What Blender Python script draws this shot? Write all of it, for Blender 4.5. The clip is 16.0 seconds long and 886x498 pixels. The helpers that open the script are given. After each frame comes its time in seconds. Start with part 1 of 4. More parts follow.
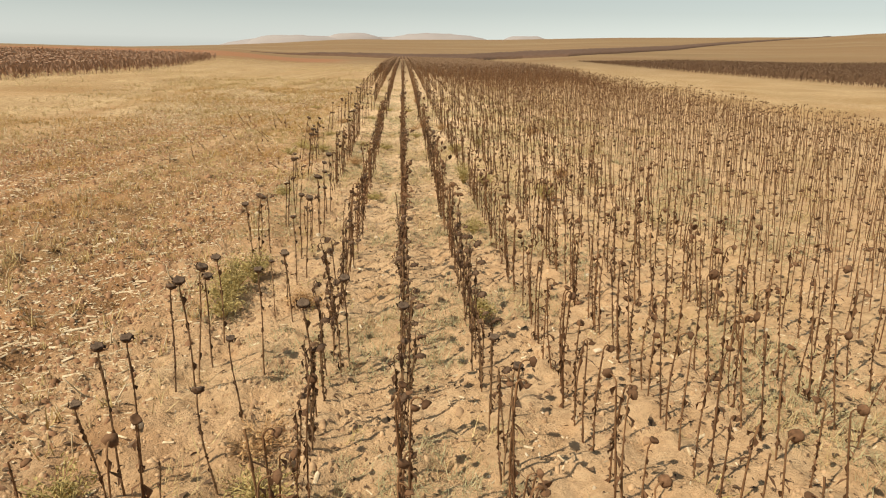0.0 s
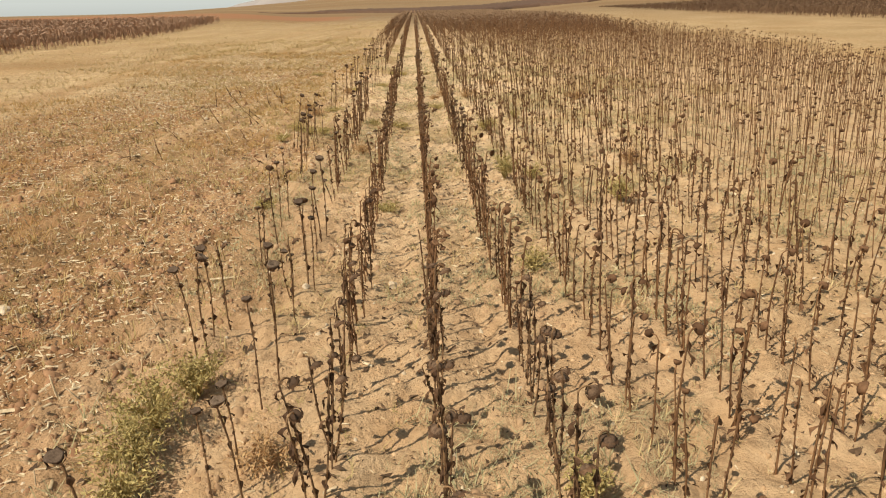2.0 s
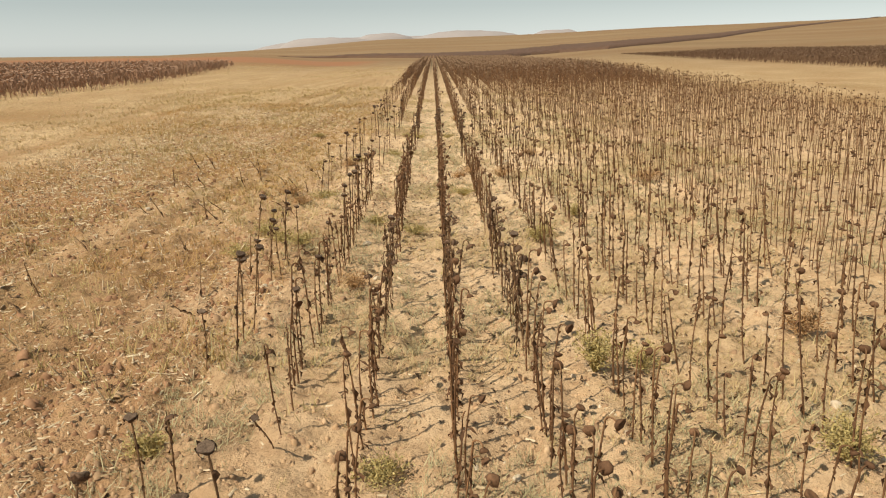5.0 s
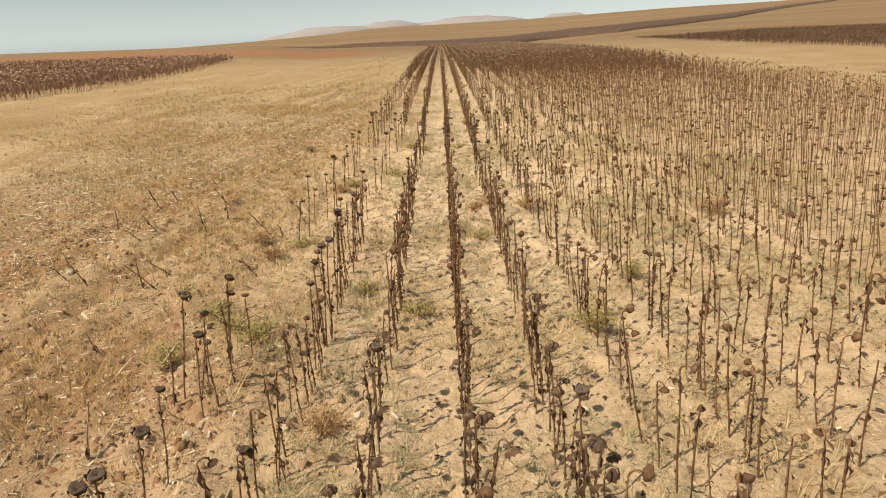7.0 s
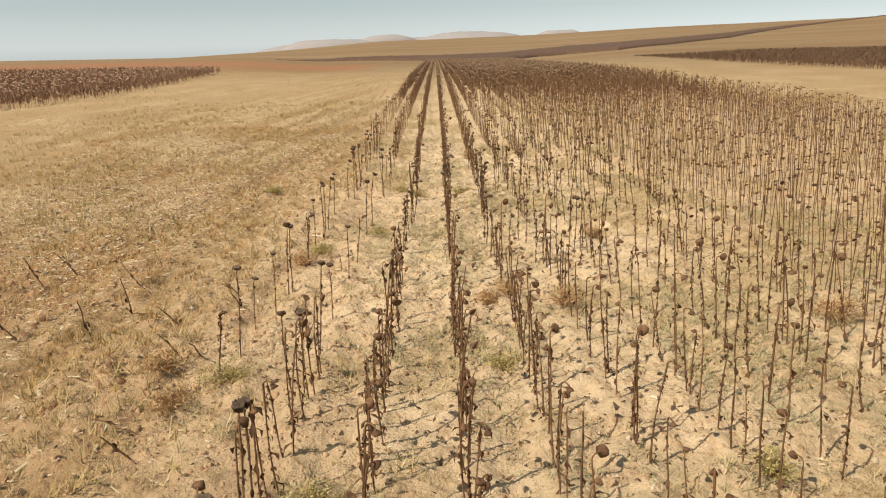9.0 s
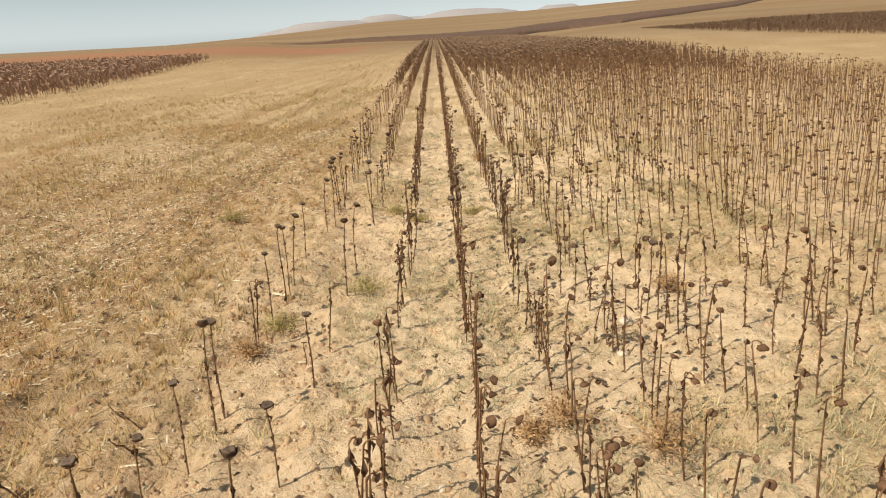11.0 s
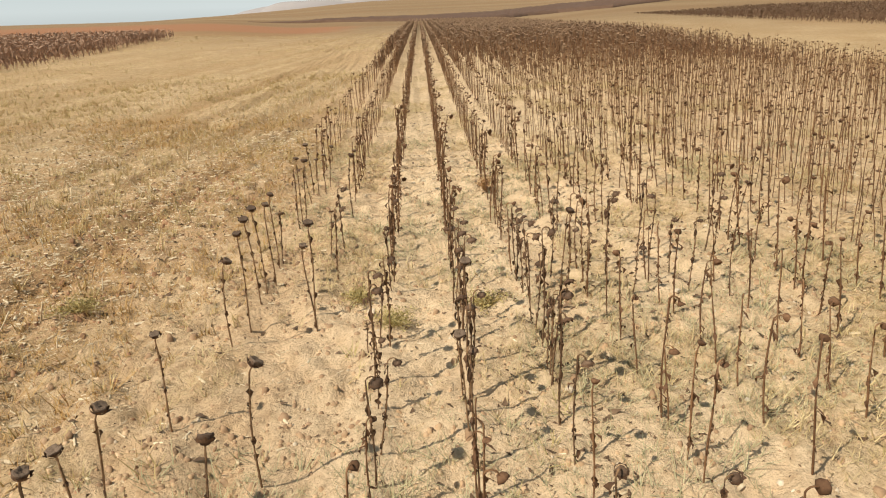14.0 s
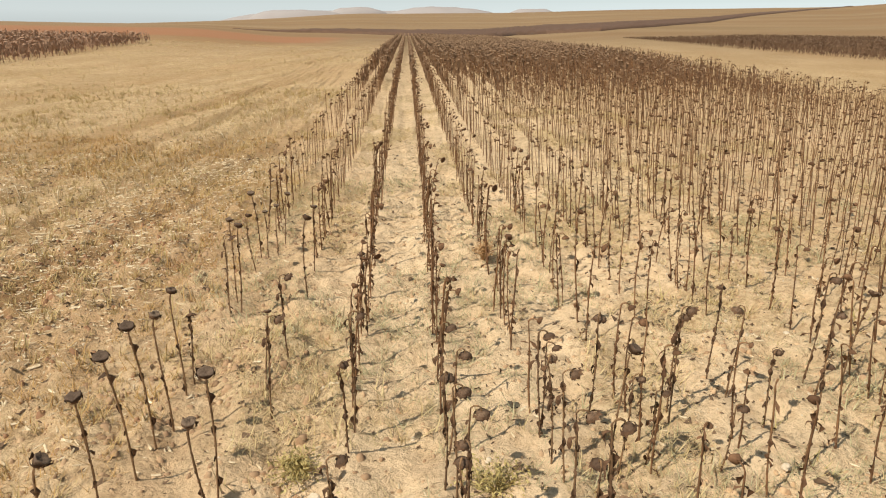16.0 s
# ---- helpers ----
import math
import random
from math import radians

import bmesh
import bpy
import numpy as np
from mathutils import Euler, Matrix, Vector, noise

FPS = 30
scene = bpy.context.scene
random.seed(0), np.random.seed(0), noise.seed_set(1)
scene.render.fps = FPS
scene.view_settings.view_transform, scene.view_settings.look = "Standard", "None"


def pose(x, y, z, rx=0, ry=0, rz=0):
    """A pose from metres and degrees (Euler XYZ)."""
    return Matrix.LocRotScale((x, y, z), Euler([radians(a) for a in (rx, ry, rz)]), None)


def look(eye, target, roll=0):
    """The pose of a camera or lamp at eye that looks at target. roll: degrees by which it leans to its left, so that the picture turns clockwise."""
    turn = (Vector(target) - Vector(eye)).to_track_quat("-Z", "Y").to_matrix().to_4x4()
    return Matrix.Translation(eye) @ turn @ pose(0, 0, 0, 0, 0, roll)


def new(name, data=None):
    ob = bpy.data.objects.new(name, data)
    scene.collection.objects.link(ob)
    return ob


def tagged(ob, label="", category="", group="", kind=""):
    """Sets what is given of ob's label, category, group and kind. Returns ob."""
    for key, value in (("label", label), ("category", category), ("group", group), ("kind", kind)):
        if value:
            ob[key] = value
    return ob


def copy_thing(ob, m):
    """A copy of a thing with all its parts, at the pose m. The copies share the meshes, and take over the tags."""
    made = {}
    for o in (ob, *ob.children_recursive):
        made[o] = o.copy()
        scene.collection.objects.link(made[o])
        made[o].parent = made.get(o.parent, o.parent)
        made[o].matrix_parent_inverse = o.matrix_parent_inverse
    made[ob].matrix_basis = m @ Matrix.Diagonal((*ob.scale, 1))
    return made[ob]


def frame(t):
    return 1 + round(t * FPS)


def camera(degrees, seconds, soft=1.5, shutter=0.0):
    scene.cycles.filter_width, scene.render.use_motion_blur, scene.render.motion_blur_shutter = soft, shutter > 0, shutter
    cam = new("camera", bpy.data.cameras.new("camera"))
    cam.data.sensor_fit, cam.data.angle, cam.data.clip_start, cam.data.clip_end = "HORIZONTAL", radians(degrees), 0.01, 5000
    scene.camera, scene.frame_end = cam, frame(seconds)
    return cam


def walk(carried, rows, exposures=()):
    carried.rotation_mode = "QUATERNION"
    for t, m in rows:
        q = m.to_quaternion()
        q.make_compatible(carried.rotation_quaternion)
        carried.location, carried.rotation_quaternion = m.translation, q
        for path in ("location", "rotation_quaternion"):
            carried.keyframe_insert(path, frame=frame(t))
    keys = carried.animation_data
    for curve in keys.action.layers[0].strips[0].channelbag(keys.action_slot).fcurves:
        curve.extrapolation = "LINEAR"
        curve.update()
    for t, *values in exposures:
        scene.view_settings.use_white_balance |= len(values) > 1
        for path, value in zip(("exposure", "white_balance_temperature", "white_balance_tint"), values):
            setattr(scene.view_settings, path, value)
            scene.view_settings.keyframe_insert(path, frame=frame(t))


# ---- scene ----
cam = camera(72.0, 16.0, soft=1.1)

PATH = [
    (0, (-0.025, 1.83, 2.793), (0.111, 3.721, 2.154), 1.6),
    (0.5, (-0.043, 2.551, 2.782), (-0.009, 4.456, 2.177), -1.2),
    (1, (-0.027, 3.364, 2.784), (0.096, 5.247, 2.121), -0.6),
    (1.5, (-0.054, 4.199, 2.759), (-0.003, 6.083, 2.091), -0.9),
    (2, (-0.078, 5.018, 2.718), (-0.011, 6.863, 1.949), -1.2),
    (2.5, (-0.128, 5.853, 2.713), (-0.102, 7.709, 1.968), 0.7),
    (3, (-0.161, 6.631, 2.715), (-0.174, 8.502, 2.009), 0.3),
    (3.5, (-0.153, 7.42, 2.722), (-0.158, 9.308, 2.061), 0.6),
    (4, (-0.201, 8.208, 2.74), (-0.186, 10.114, 2.133), -1.5),
    (4.2, (-0.197, 8.541, 2.722), (-0.155, 10.443, 2.103), 0.1),
    (6.3, (-0.025, 11.144, 3.013), (-0.042, 13.027, 2.338), -2.3),
    (6.5, (-0.04, 11.511, 3.01), (-0.054, 13.368, 2.266), 0.2),
    (7, (-0.109, 12.358, 3.007), (-0.121, 14.237, 2.323), -2.0),
    (7.5, (-0.102, 13.221, 2.998), (-0.066, 15.076, 2.252), -0.8),
    (8, (-0.116, 14.085, 2.985), (-0.073, 15.935, 2.225), -1.0),
    (8.5, (-0.125, 14.896, 3.021), (-0.089, 16.77, 2.322), -0.9),
    (9, (-0.176, 15.756, 3.031), (-0.164, 17.65, 2.387), -1.0),
    (9.2, (-0.158, 16.102, 3.039), (-0.161, 17.995, 2.392), -1.3),
    (11.3, (-0.226, 19.253, 2.968), (-0.23, 21.125, 2.263), -2.9),
    (11.5, (-0.251, 19.535, 2.96), (-0.245, 21.413, 2.273), -1.6),
    (12, (-0.26, 20.257, 2.948), (-0.2, 22.142, 2.284), -1.0),
    (12.5, (-0.28, 20.95, 2.893), (-0.288, 22.814, 2.166), -1.5),
    (13, (-0.295, 21.706, 2.847), (-0.333, 23.575, 2.136), -2.5),
    (13.5, (-0.276, 22.439, 2.811), (-0.229, 24.259, 1.982), -3.3),
    (14, (-0.26, 23.077, 2.757), (-0.21, 24.929, 2.004), -1.6),
    (14.5, (-0.254, 23.705, 2.712), (-0.222, 25.555, 1.952), -1.0),
    (15, (-0.273, 24.283, 2.692), (-0.249, 26.131, 1.927), 0.4),
    (15.5, (-0.265, 24.844, 2.699), (-0.227, 26.708, 1.974), -1.2),
    (16, (-0.255, 25.393, 2.73), (-0.139, 27.259, 2.019), 1.1),
]
walk(cam, [(t, look(eye, target, roll)) for t, eye, target, roll in PATH], ((0, -0.2, 6800, 10), (2.5, -0.25, 6700, 10), (6, -0.25, 6600, 10), (12, -0.17, 6300, 10), (16, -0.16, 6300, 10)))

world = bpy.data.worlds.new("sky")
scene.world = world
world.use_nodes = True
sky = world.node_tree.nodes.new("ShaderNodeTexSky")
sky.sky_type, sky.sun_disc = "NISHITA", False
sky.sun_elevation, sky.sun_rotation = radians(54), radians(242)
sky.dust_density, sky.air_density, sky.ozone_density = 0.0, 1.4, 1.2
haze = world.node_tree.nodes.new("ShaderNodeHueSaturation")
haze.inputs["Saturation"].default_value = 0.22
cool = world.node_tree.nodes.new("ShaderNodeMix")
cool.data_type, cool.blend_type = "RGBA", "MULTIPLY"
cool.inputs[0].default_value, cool.inputs[7].default_value = 1, (0.87, 0.985, 1.03, 1)
world.node_tree.links.new(sky.outputs[0], haze.inputs["Color"])
world.node_tree.links.new(haze.outputs[0], cool.inputs[6])
world.node_tree.links.new(cool.outputs[2], world.node_tree.nodes["Background"].inputs[0])
world.node_tree.nodes["Background"].inputs[1].default_value = 0.093
sun = new("sun", bpy.data.lights.new("sun", "SUN"))
sun.data.energy, sun.data.angle, sun.data.color = 5.7, radians(0.5), (1, 0.91, 0.765)
sun.matrix_world = look((-0.52, -0.276, 0.81), (0, 0, 0))


# ---- materials ----
def nodes_of(name, rough=0.9, spec=0.2):
    m = bpy.data.materials.new(name)
    m.use_nodes = True
    b = m.node_tree.nodes["Principled BSDF"]
    b.inputs["Roughness"].default_value = rough
    b.inputs["Specular IOR Level"].default_value = spec
    return m, m.node_tree, b


def mixer(nt, fac, a, b, kind="MIX"):
    n = nt.nodes.new("ShaderNodeMix")
    n.data_type, n.blend_type = "RGBA", kind
    for socket, v in ((n.inputs[0], fac), (n.inputs[6], a), (n.inputs[7], b)):
        if isinstance(v, (int, float)):
            socket.default_value = v
        elif isinstance(v, tuple):
            socket.default_value = (*v, 1)
        else:
            nt.links.new(v, socket)
    return n.outputs[2]


def noise_out(nt, coord, scale, detail=4, rough=0.6):
    n = nt.nodes.new("ShaderNodeTexNoise")
    n.inputs["Scale"].default_value, n.inputs["Detail"].default_value, n.inputs["Roughness"].default_value = scale, detail, rough
    nt.links.new(coord, n.inputs["Vector"])
    return n.outputs["Fac"]


def ramp(nt, fac, lo, hi):
    n = nt.nodes.new("ShaderNodeMapRange")
    n.inputs[1].default_value, n.inputs[2].default_value = lo, hi
    nt.links.new(fac, n.inputs[0])
    return n.outputs[0]


def times(nt, a, b, op="MULTIPLY"):
    n = nt.nodes.new("ShaderNodeMath")
    n.operation = op
    n.use_clamp = True
    for socket, v in zip(n.inputs, (a, b)):
        if isinstance(v, (int, float)):
            socket.default_value = v
        else:
            nt.links.new(v, socket)
    return n.outputs[0]


def bump(nt, bsdf, fac, strength, dist):
    n = nt.nodes.new("ShaderNodeBump")
    n.inputs["Strength"].default_value, n.inputs["Distance"].default_value = strength, dist
    nt.links.new(fac, n.inputs["Height"])
    nt.links.new(n.outputs[0], bsdf.inputs["Normal"])


def dry_material(name, dark, light, per_island=False, scale=30, rough=0.85, spread=1.0):
    """Dry plant matter: two tones by grain and from piece to piece."""
    m, nt, b = nodes_of(name, rough)
    co = nt.nodes.new("ShaderNodeTexCoord").outputs["Object"]
    grain = noise_out(nt, co, scale, 5, 0.7)
    if per_island:
        rnd = nt.nodes.new("ShaderNodeNewGeometry").outputs["Random Per Island"]
    else:
        rnd = nt.nodes.new("ShaderNodeObjectInfo").outputs["Random"]
    f = times(nt, ramp(nt, grain, 0.25, 0.68), times(nt, times(nt, rnd, 0.75 * spread), 0.35, "ADD"))
    nt.links.new(mixer(nt, f, dark, light), b.inputs["Base Color"])
    bump(nt, b, grain, 0.5, 0.004)
    return m


def stretched(nt, coord, factors):
    n = nt.nodes.new("ShaderNodeVectorMath")
    n.operation = "MULTIPLY"
    nt.links.new(coord, n.inputs[0])
    n.inputs[1].default_value = factors
    return n.outputs[0]


def ground_material():
    m, nt, b = nodes_of("ploughed_soil", 0.95, 0.1)
    co = nt.nodes.new("ShaderNodeNewGeometry").outputs["Position"]

    def attr(name):
        n = nt.nodes.new("ShaderNodeAttribute")
        n.attribute_name = name
        return n.outputs["Fac"]
    big, mid, fine, grit = (noise_out(nt, co, s, d, r) for s, d, r in ((0.35, 4, 0.6), (2.3, 5, 0.65), (14, 6, 0.7), (70, 4, 0.7)))
    c = mixer(nt, times(nt, times(nt, ramp(nt, mid, 0.3, 0.7), 0.55), times(nt, attr("pale"), 0.65), "ADD"), SOIL, SOIL_PALE)
    c = mixer(nt, times(nt, attr("red"), times(nt, times(nt, ramp(nt, mid, 0.3, 0.65), 0.55), 0.45, "ADD")), c, SOIL_RED)
    c = mixer(nt, times(nt, attr("furrow"), 0.75), c, (0.23, 0.115, 0.048))
    c = mixer(nt, times(nt, attr("lines"), times(nt, ramp(nt, mid, 0.3, 0.6), 0.8)), c, (0.26, 0.14, 0.062))
    g = times(nt, attr("grass"), ramp(nt, fine, 0.32, 0.6))
    c = mixer(nt, g, c, mixer(nt, ramp(nt, mid, 0.35, 0.65), GRASS_A, GRASS_B))
    c = mixer(nt, ramp(nt, grit, 0.56, 0.74), c, mixer(nt, 0.22, c, (0.7, 0.58, 0.42)))
    c = mixer(nt, times(nt, ramp(nt, fine, 0.54, 0.72), 0.6), c, mixer(nt, 0.75, c, (0.15, 0.085, 0.04)))
    speck = noise_out(nt, co, 32, 3, 0.6)
    c = mixer(nt, times(nt, ramp(nt, speck, 0.60, 0.70), times(nt, attr("grass"), 0.9)), c, (0.66, 0.53, 0.30))
    c = mixer(nt, times(nt, ramp(nt, speck, 0.42, 0.30), times(nt, times(nt, attr("grass"), 0.45), 0.12, "ADD")), c, (0.2, 0.115, 0.05))
    c = mixer(nt, times(nt, ramp(nt, big, 0.42, 0.7), 0.25), c, (0.36, 0.24, 0.13))
    c = mixer(nt, times(nt, ramp(nt, noise_out(nt, co, 6.5, 5, 0.7), 0.5, 0.66), 0.6), c, mixer(nt, 0.7, c, (0.24, 0.135, 0.06)))
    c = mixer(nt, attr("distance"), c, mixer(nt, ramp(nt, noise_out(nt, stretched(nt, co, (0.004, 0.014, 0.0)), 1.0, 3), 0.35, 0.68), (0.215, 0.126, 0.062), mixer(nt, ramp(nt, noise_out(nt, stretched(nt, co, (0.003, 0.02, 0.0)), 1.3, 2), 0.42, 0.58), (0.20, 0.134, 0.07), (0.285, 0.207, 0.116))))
    c = mixer(nt, attr("band"), c, (0.34, 0.15, 0.075))
    nt.links.new(c, b.inputs["Base Color"])
    bump(nt, b, times(nt, times(nt, fine, 0.7), times(nt, times(nt, grit, 0.03), times(nt, speck, 0.07), "ADD"), "ADD"), 1.0, 0.075)
    return m


SOIL, SOIL_PALE, SOIL_RED = (0.55, 0.347, 0.185), (0.76, 0.565, 0.35), (0.40, 0.185, 0.075)
GRASS_A, GRASS_B = (0.33, 0.222, 0.092), (0.49, 0.36, 0.18)
SOIL_MAT = ground_material()
STALK_MAT = dry_material("dry_stalk", (0.085, 0.047, 0.025), (0.36, 0.215, 0.105), False, 18)
LEAF_MAT = dry_material("withered_leaf", (0.045, 0.024, 0.014), (0.19, 0.105, 0.055), False, 25)
HEAD_MAT = dry_material("dried_flower_head", (0.05, 0.028, 0.017), (0.24, 0.15, 0.09), False, 70)
FACE_MAT = dry_material("empty_seed_disc", (0.06, 0.036, 0.024), (0.27, 0.19, 0.125), False, 130)
CROP_STALK = dry_material("crop_stalk", (0.09, 0.043, 0.02), (0.36, 0.195, 0.09), True, 18)
CROP_DARK = dry_material("crop_leaf_and_head", (0.06, 0.029, 0.014), (0.26, 0.138, 0.07), True, 25)
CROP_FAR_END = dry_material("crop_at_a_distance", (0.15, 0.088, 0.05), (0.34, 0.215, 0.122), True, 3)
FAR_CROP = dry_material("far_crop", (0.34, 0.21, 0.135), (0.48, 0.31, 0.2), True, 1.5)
WEDGE_CROP = dry_material("dark_far_crop", (0.13, 0.076, 0.044), (0.24, 0.15, 0.088), True, 1.5)
STRIP_CROP = dry_material("crop_strip", (0.095, 0.053, 0.032), (0.18, 0.105, 0.064), False, 0.5)
STRAW_MAT = dry_material("straw", (0.33, 0.215, 0.105), (0.90, 0.76, 0.52), True, 12)
GRASS_MAT = dry_material("dry_grass", (0.36, 0.245, 0.09), (0.64, 0.50, 0.25), True, 12)
PALE_GRASS = dry_material("bleached_grass", (0.40, 0.285, 0.125), (0.70, 0.56, 0.30), True, 12)
GOLD_GRASS = dry_material("golden_grass", (0.36, 0.20, 0.07), (0.62, 0.41, 0.16), True, 12)
GREY_GRASS = dry_material("grey_green_grass", (0.30, 0.26, 0.13), (0.56, 0.50, 0.29), True, 12)
WEED_MAT = dry_material("yellowing_weed", (0.30, 0.23, 0.075), (0.62, 0.50, 0.22), True, 12)
RUST_MAT = dry_material("rusty_weed", (0.36, 0.20, 0.085), (0.62, 0.42, 0.21), True, 12)
CLOD_MAT = dry_material("earth_clod", (0.40, 0.25, 0.13), (0.68, 0.475, 0.285), True, 9, 0.95)
RED_CLOD = dry_material("red_earth_clod", (0.21, 0.108, 0.055), (0.46, 0.265, 0.145), True, 9, 0.95)
DARK_CLOD = dry_material("brown_earth_clod", (0.25, 0.15, 0.082), (0.56, 0.375, 0.215), True, 9, 0.95)
STONE_MAT = dry_material("pale_limestone", (0.42, 0.32, 0.21), (0.74, 0.62, 0.45), True, 14, 0.9)
LITTER_MAT = dry_material("dead_leaf_litter", (0.05, 0.03, 0.018), (0.24, 0.15, 0.085), True, 12)

# ---- land ----
ROW = 0.67
rng = np.random.default_rng(7)
LATTICE = rng.random((256, 256))


def smooth_noise(x, y, size):
    """Value noise of that cell size, 0 to 1, for arrays."""
    u, v = np.asarray(x) / size + 91.3, np.asarray(y) / size + 47.7
    i, j = np.floor(u).astype(int), np.floor(v).astype(int)
    a, c = u - i, v - j
    a, c = a * a * (3 - 2 * a), c * c * (3 - 2 * c)
    p = lambda s, t: LATTICE[(i + s) % 256, (j + t) % 256]
    return (p(0, 0) * (1 - a) + p(1, 0) * a) * (1 - c) + (p(0, 1) * (1 - a) + p(1, 1) * a) * c


def fall(x, lo, hi):
    t = np.clip((np.asarray(x) - lo) / (hi - lo), 0, 1)
    return t * t * (3 - 2 * t)


SKYLINE_AZ = (-180, -60, -32, -24, -15.5, -11, -6, -4, 0, 3, 6.5, 9, 10.4, 12.4, 18.5, 27, 35, 38, 60, 180)
SKYLINE_EL = (-0.9, -0.9, -0.95, -0.98, -0.62, -0.35, 0.05, 0.15, 0.22, 0.3, 0.38, 0.45, 0.5, 0.58, 0.85, 1.05, 1.25, 1.6, 1.6, -0.9)
MID_Y = 15.0


def land(x, y):
    """The broad lie of the land, without clods: level crop, then slopes that rise to the skyline."""
    x, y = np.asarray(x, float), np.asarray(y, float)
    r, az = np.hypot(x, y - MID_Y), np.degrees(np.arctan2(x, y - MID_Y))
    top = 3 + 1500 * np.tan(np.radians(np.interp(az, SKYLINE_AZ, SKYLINE_EL)))
    ahead = 1 - fall(np.abs(az), 9, 18)
    s = np.clip((r - 150) / 1350, 0, 1)
    dip = -1.5 * ahead * np.clip((r - 45) / 105, 0, 1) * (1 - s)
    beyond = np.clip(r - 1500, 0, 3000) / 1500
    return top * s + dip - 25 * beyond


def ground_z(x, y):
    x, y = np.asarray(x, float), np.asarray(y, float)
    near = 1 - fall(np.hypot(x, y - 18), 45, 80)
    crop = fall(x, -2.9, -2.3) * (1 - fall(x, 16, 17))
    z = 0.018 * np.cos(2 * np.pi * x / ROW) * crop * near
    z = z + near * (0.06 * (smooth_noise(x, y, 1.7) - 0.5) + 0.055 * (smooth_noise(x, y, 0.45) - 0.5) + 0.085 * (smooth_noise(x + 9, y, 0.19) - 0.5) + 0.05 * (smooth_noise(x, y + 5, 0.12) - 0.5) - 0.045 * fall(smooth_noise(x + 2, y + 7, 0.11), 0.66, 0.95) + 0.075 * (1 - crop) * (smooth_noise(x + 3, y + 1, 0.15) - 0.5) * smooth_noise(x, y, 0.8))
    z = z + near * (1 - crop) * (0.06 * (smooth_noise(x - 0.15 * y, y * 0.06, 0.4) - 0.5) - 0.02 * np.cos(2 * np.pi * (x - 0.15 * y) / 1.45))
    return land(x, y) + z


def edge(x, y):
    """0 on the harvested stubble, 1 in the crop, with an uneven border."""
    x, y = np.asarray(x, float), np.asarray(y, float)
    return fall(x + 1.5 * (smooth_noise(x, y, 1.1) - 0.5) + 0.6 * (smooth_noise(x, y, 0.3) - 0.5), -3.3, -1.2)


def mesh_object(name, verts, faces, materials, slots=None, smooth=False, parent=None):
    me = bpy.data.meshes.new(name)
    verts, faces = np.asarray(verts, np.float32), np.asarray(faces, np.int32)
    n, k = faces.shape
    me.vertices.add(len(verts))
    me.vertices.foreach_set("co", verts.ravel())
    me.loops.add(n * k)
    me.loops.foreach_set("vertex_index", faces.ravel())
    me.polygons.add(n)
    me.polygons.foreach_set("loop_start", np.arange(0, n * k, k, dtype=np.int32))
    for m in materials:
        me.materials.append(m)
    if slots is not None:
        me.polygons.foreach_set("material_index", np.asarray(slots, np.int32))
    if smooth:
        me.polygons.foreach_set("use_smooth", np.ones(n, bool))
    me.update(calc_edges=True)
    ob = new(name, me)
    ob.parent = parent
    return ob


def grow(start, first, ratio, end):
    out, step = [start], first
    while out[-1] < end:
        out.append(out[-1] + step)
        step *= ratio
    return out


GRID = {}


def surface_z(x, y):
    """The height of the built ground sheet."""
    x, y = np.asarray(x, float), np.asarray(y, float)
    xs, ys, z = GRID["xs"], GRID["ys"], GRID["z"]
    i, j = np.clip(np.searchsorted(xs, x) - 1, 0, len(xs) - 2), np.clip(np.searchsorted(ys, y) - 1, 0, len(ys) - 2)
    a, c = (x - xs[i]) / (xs[i + 1] - xs[i]), (y - ys[j]) / (ys[j + 1] - ys[j])
    return (z[j, i] * (1 - a) + z[j, i + 1] * a) * (1 - c) + (z[j + 1, i] * (1 - a) + z[j + 1, i + 1] * a) * c


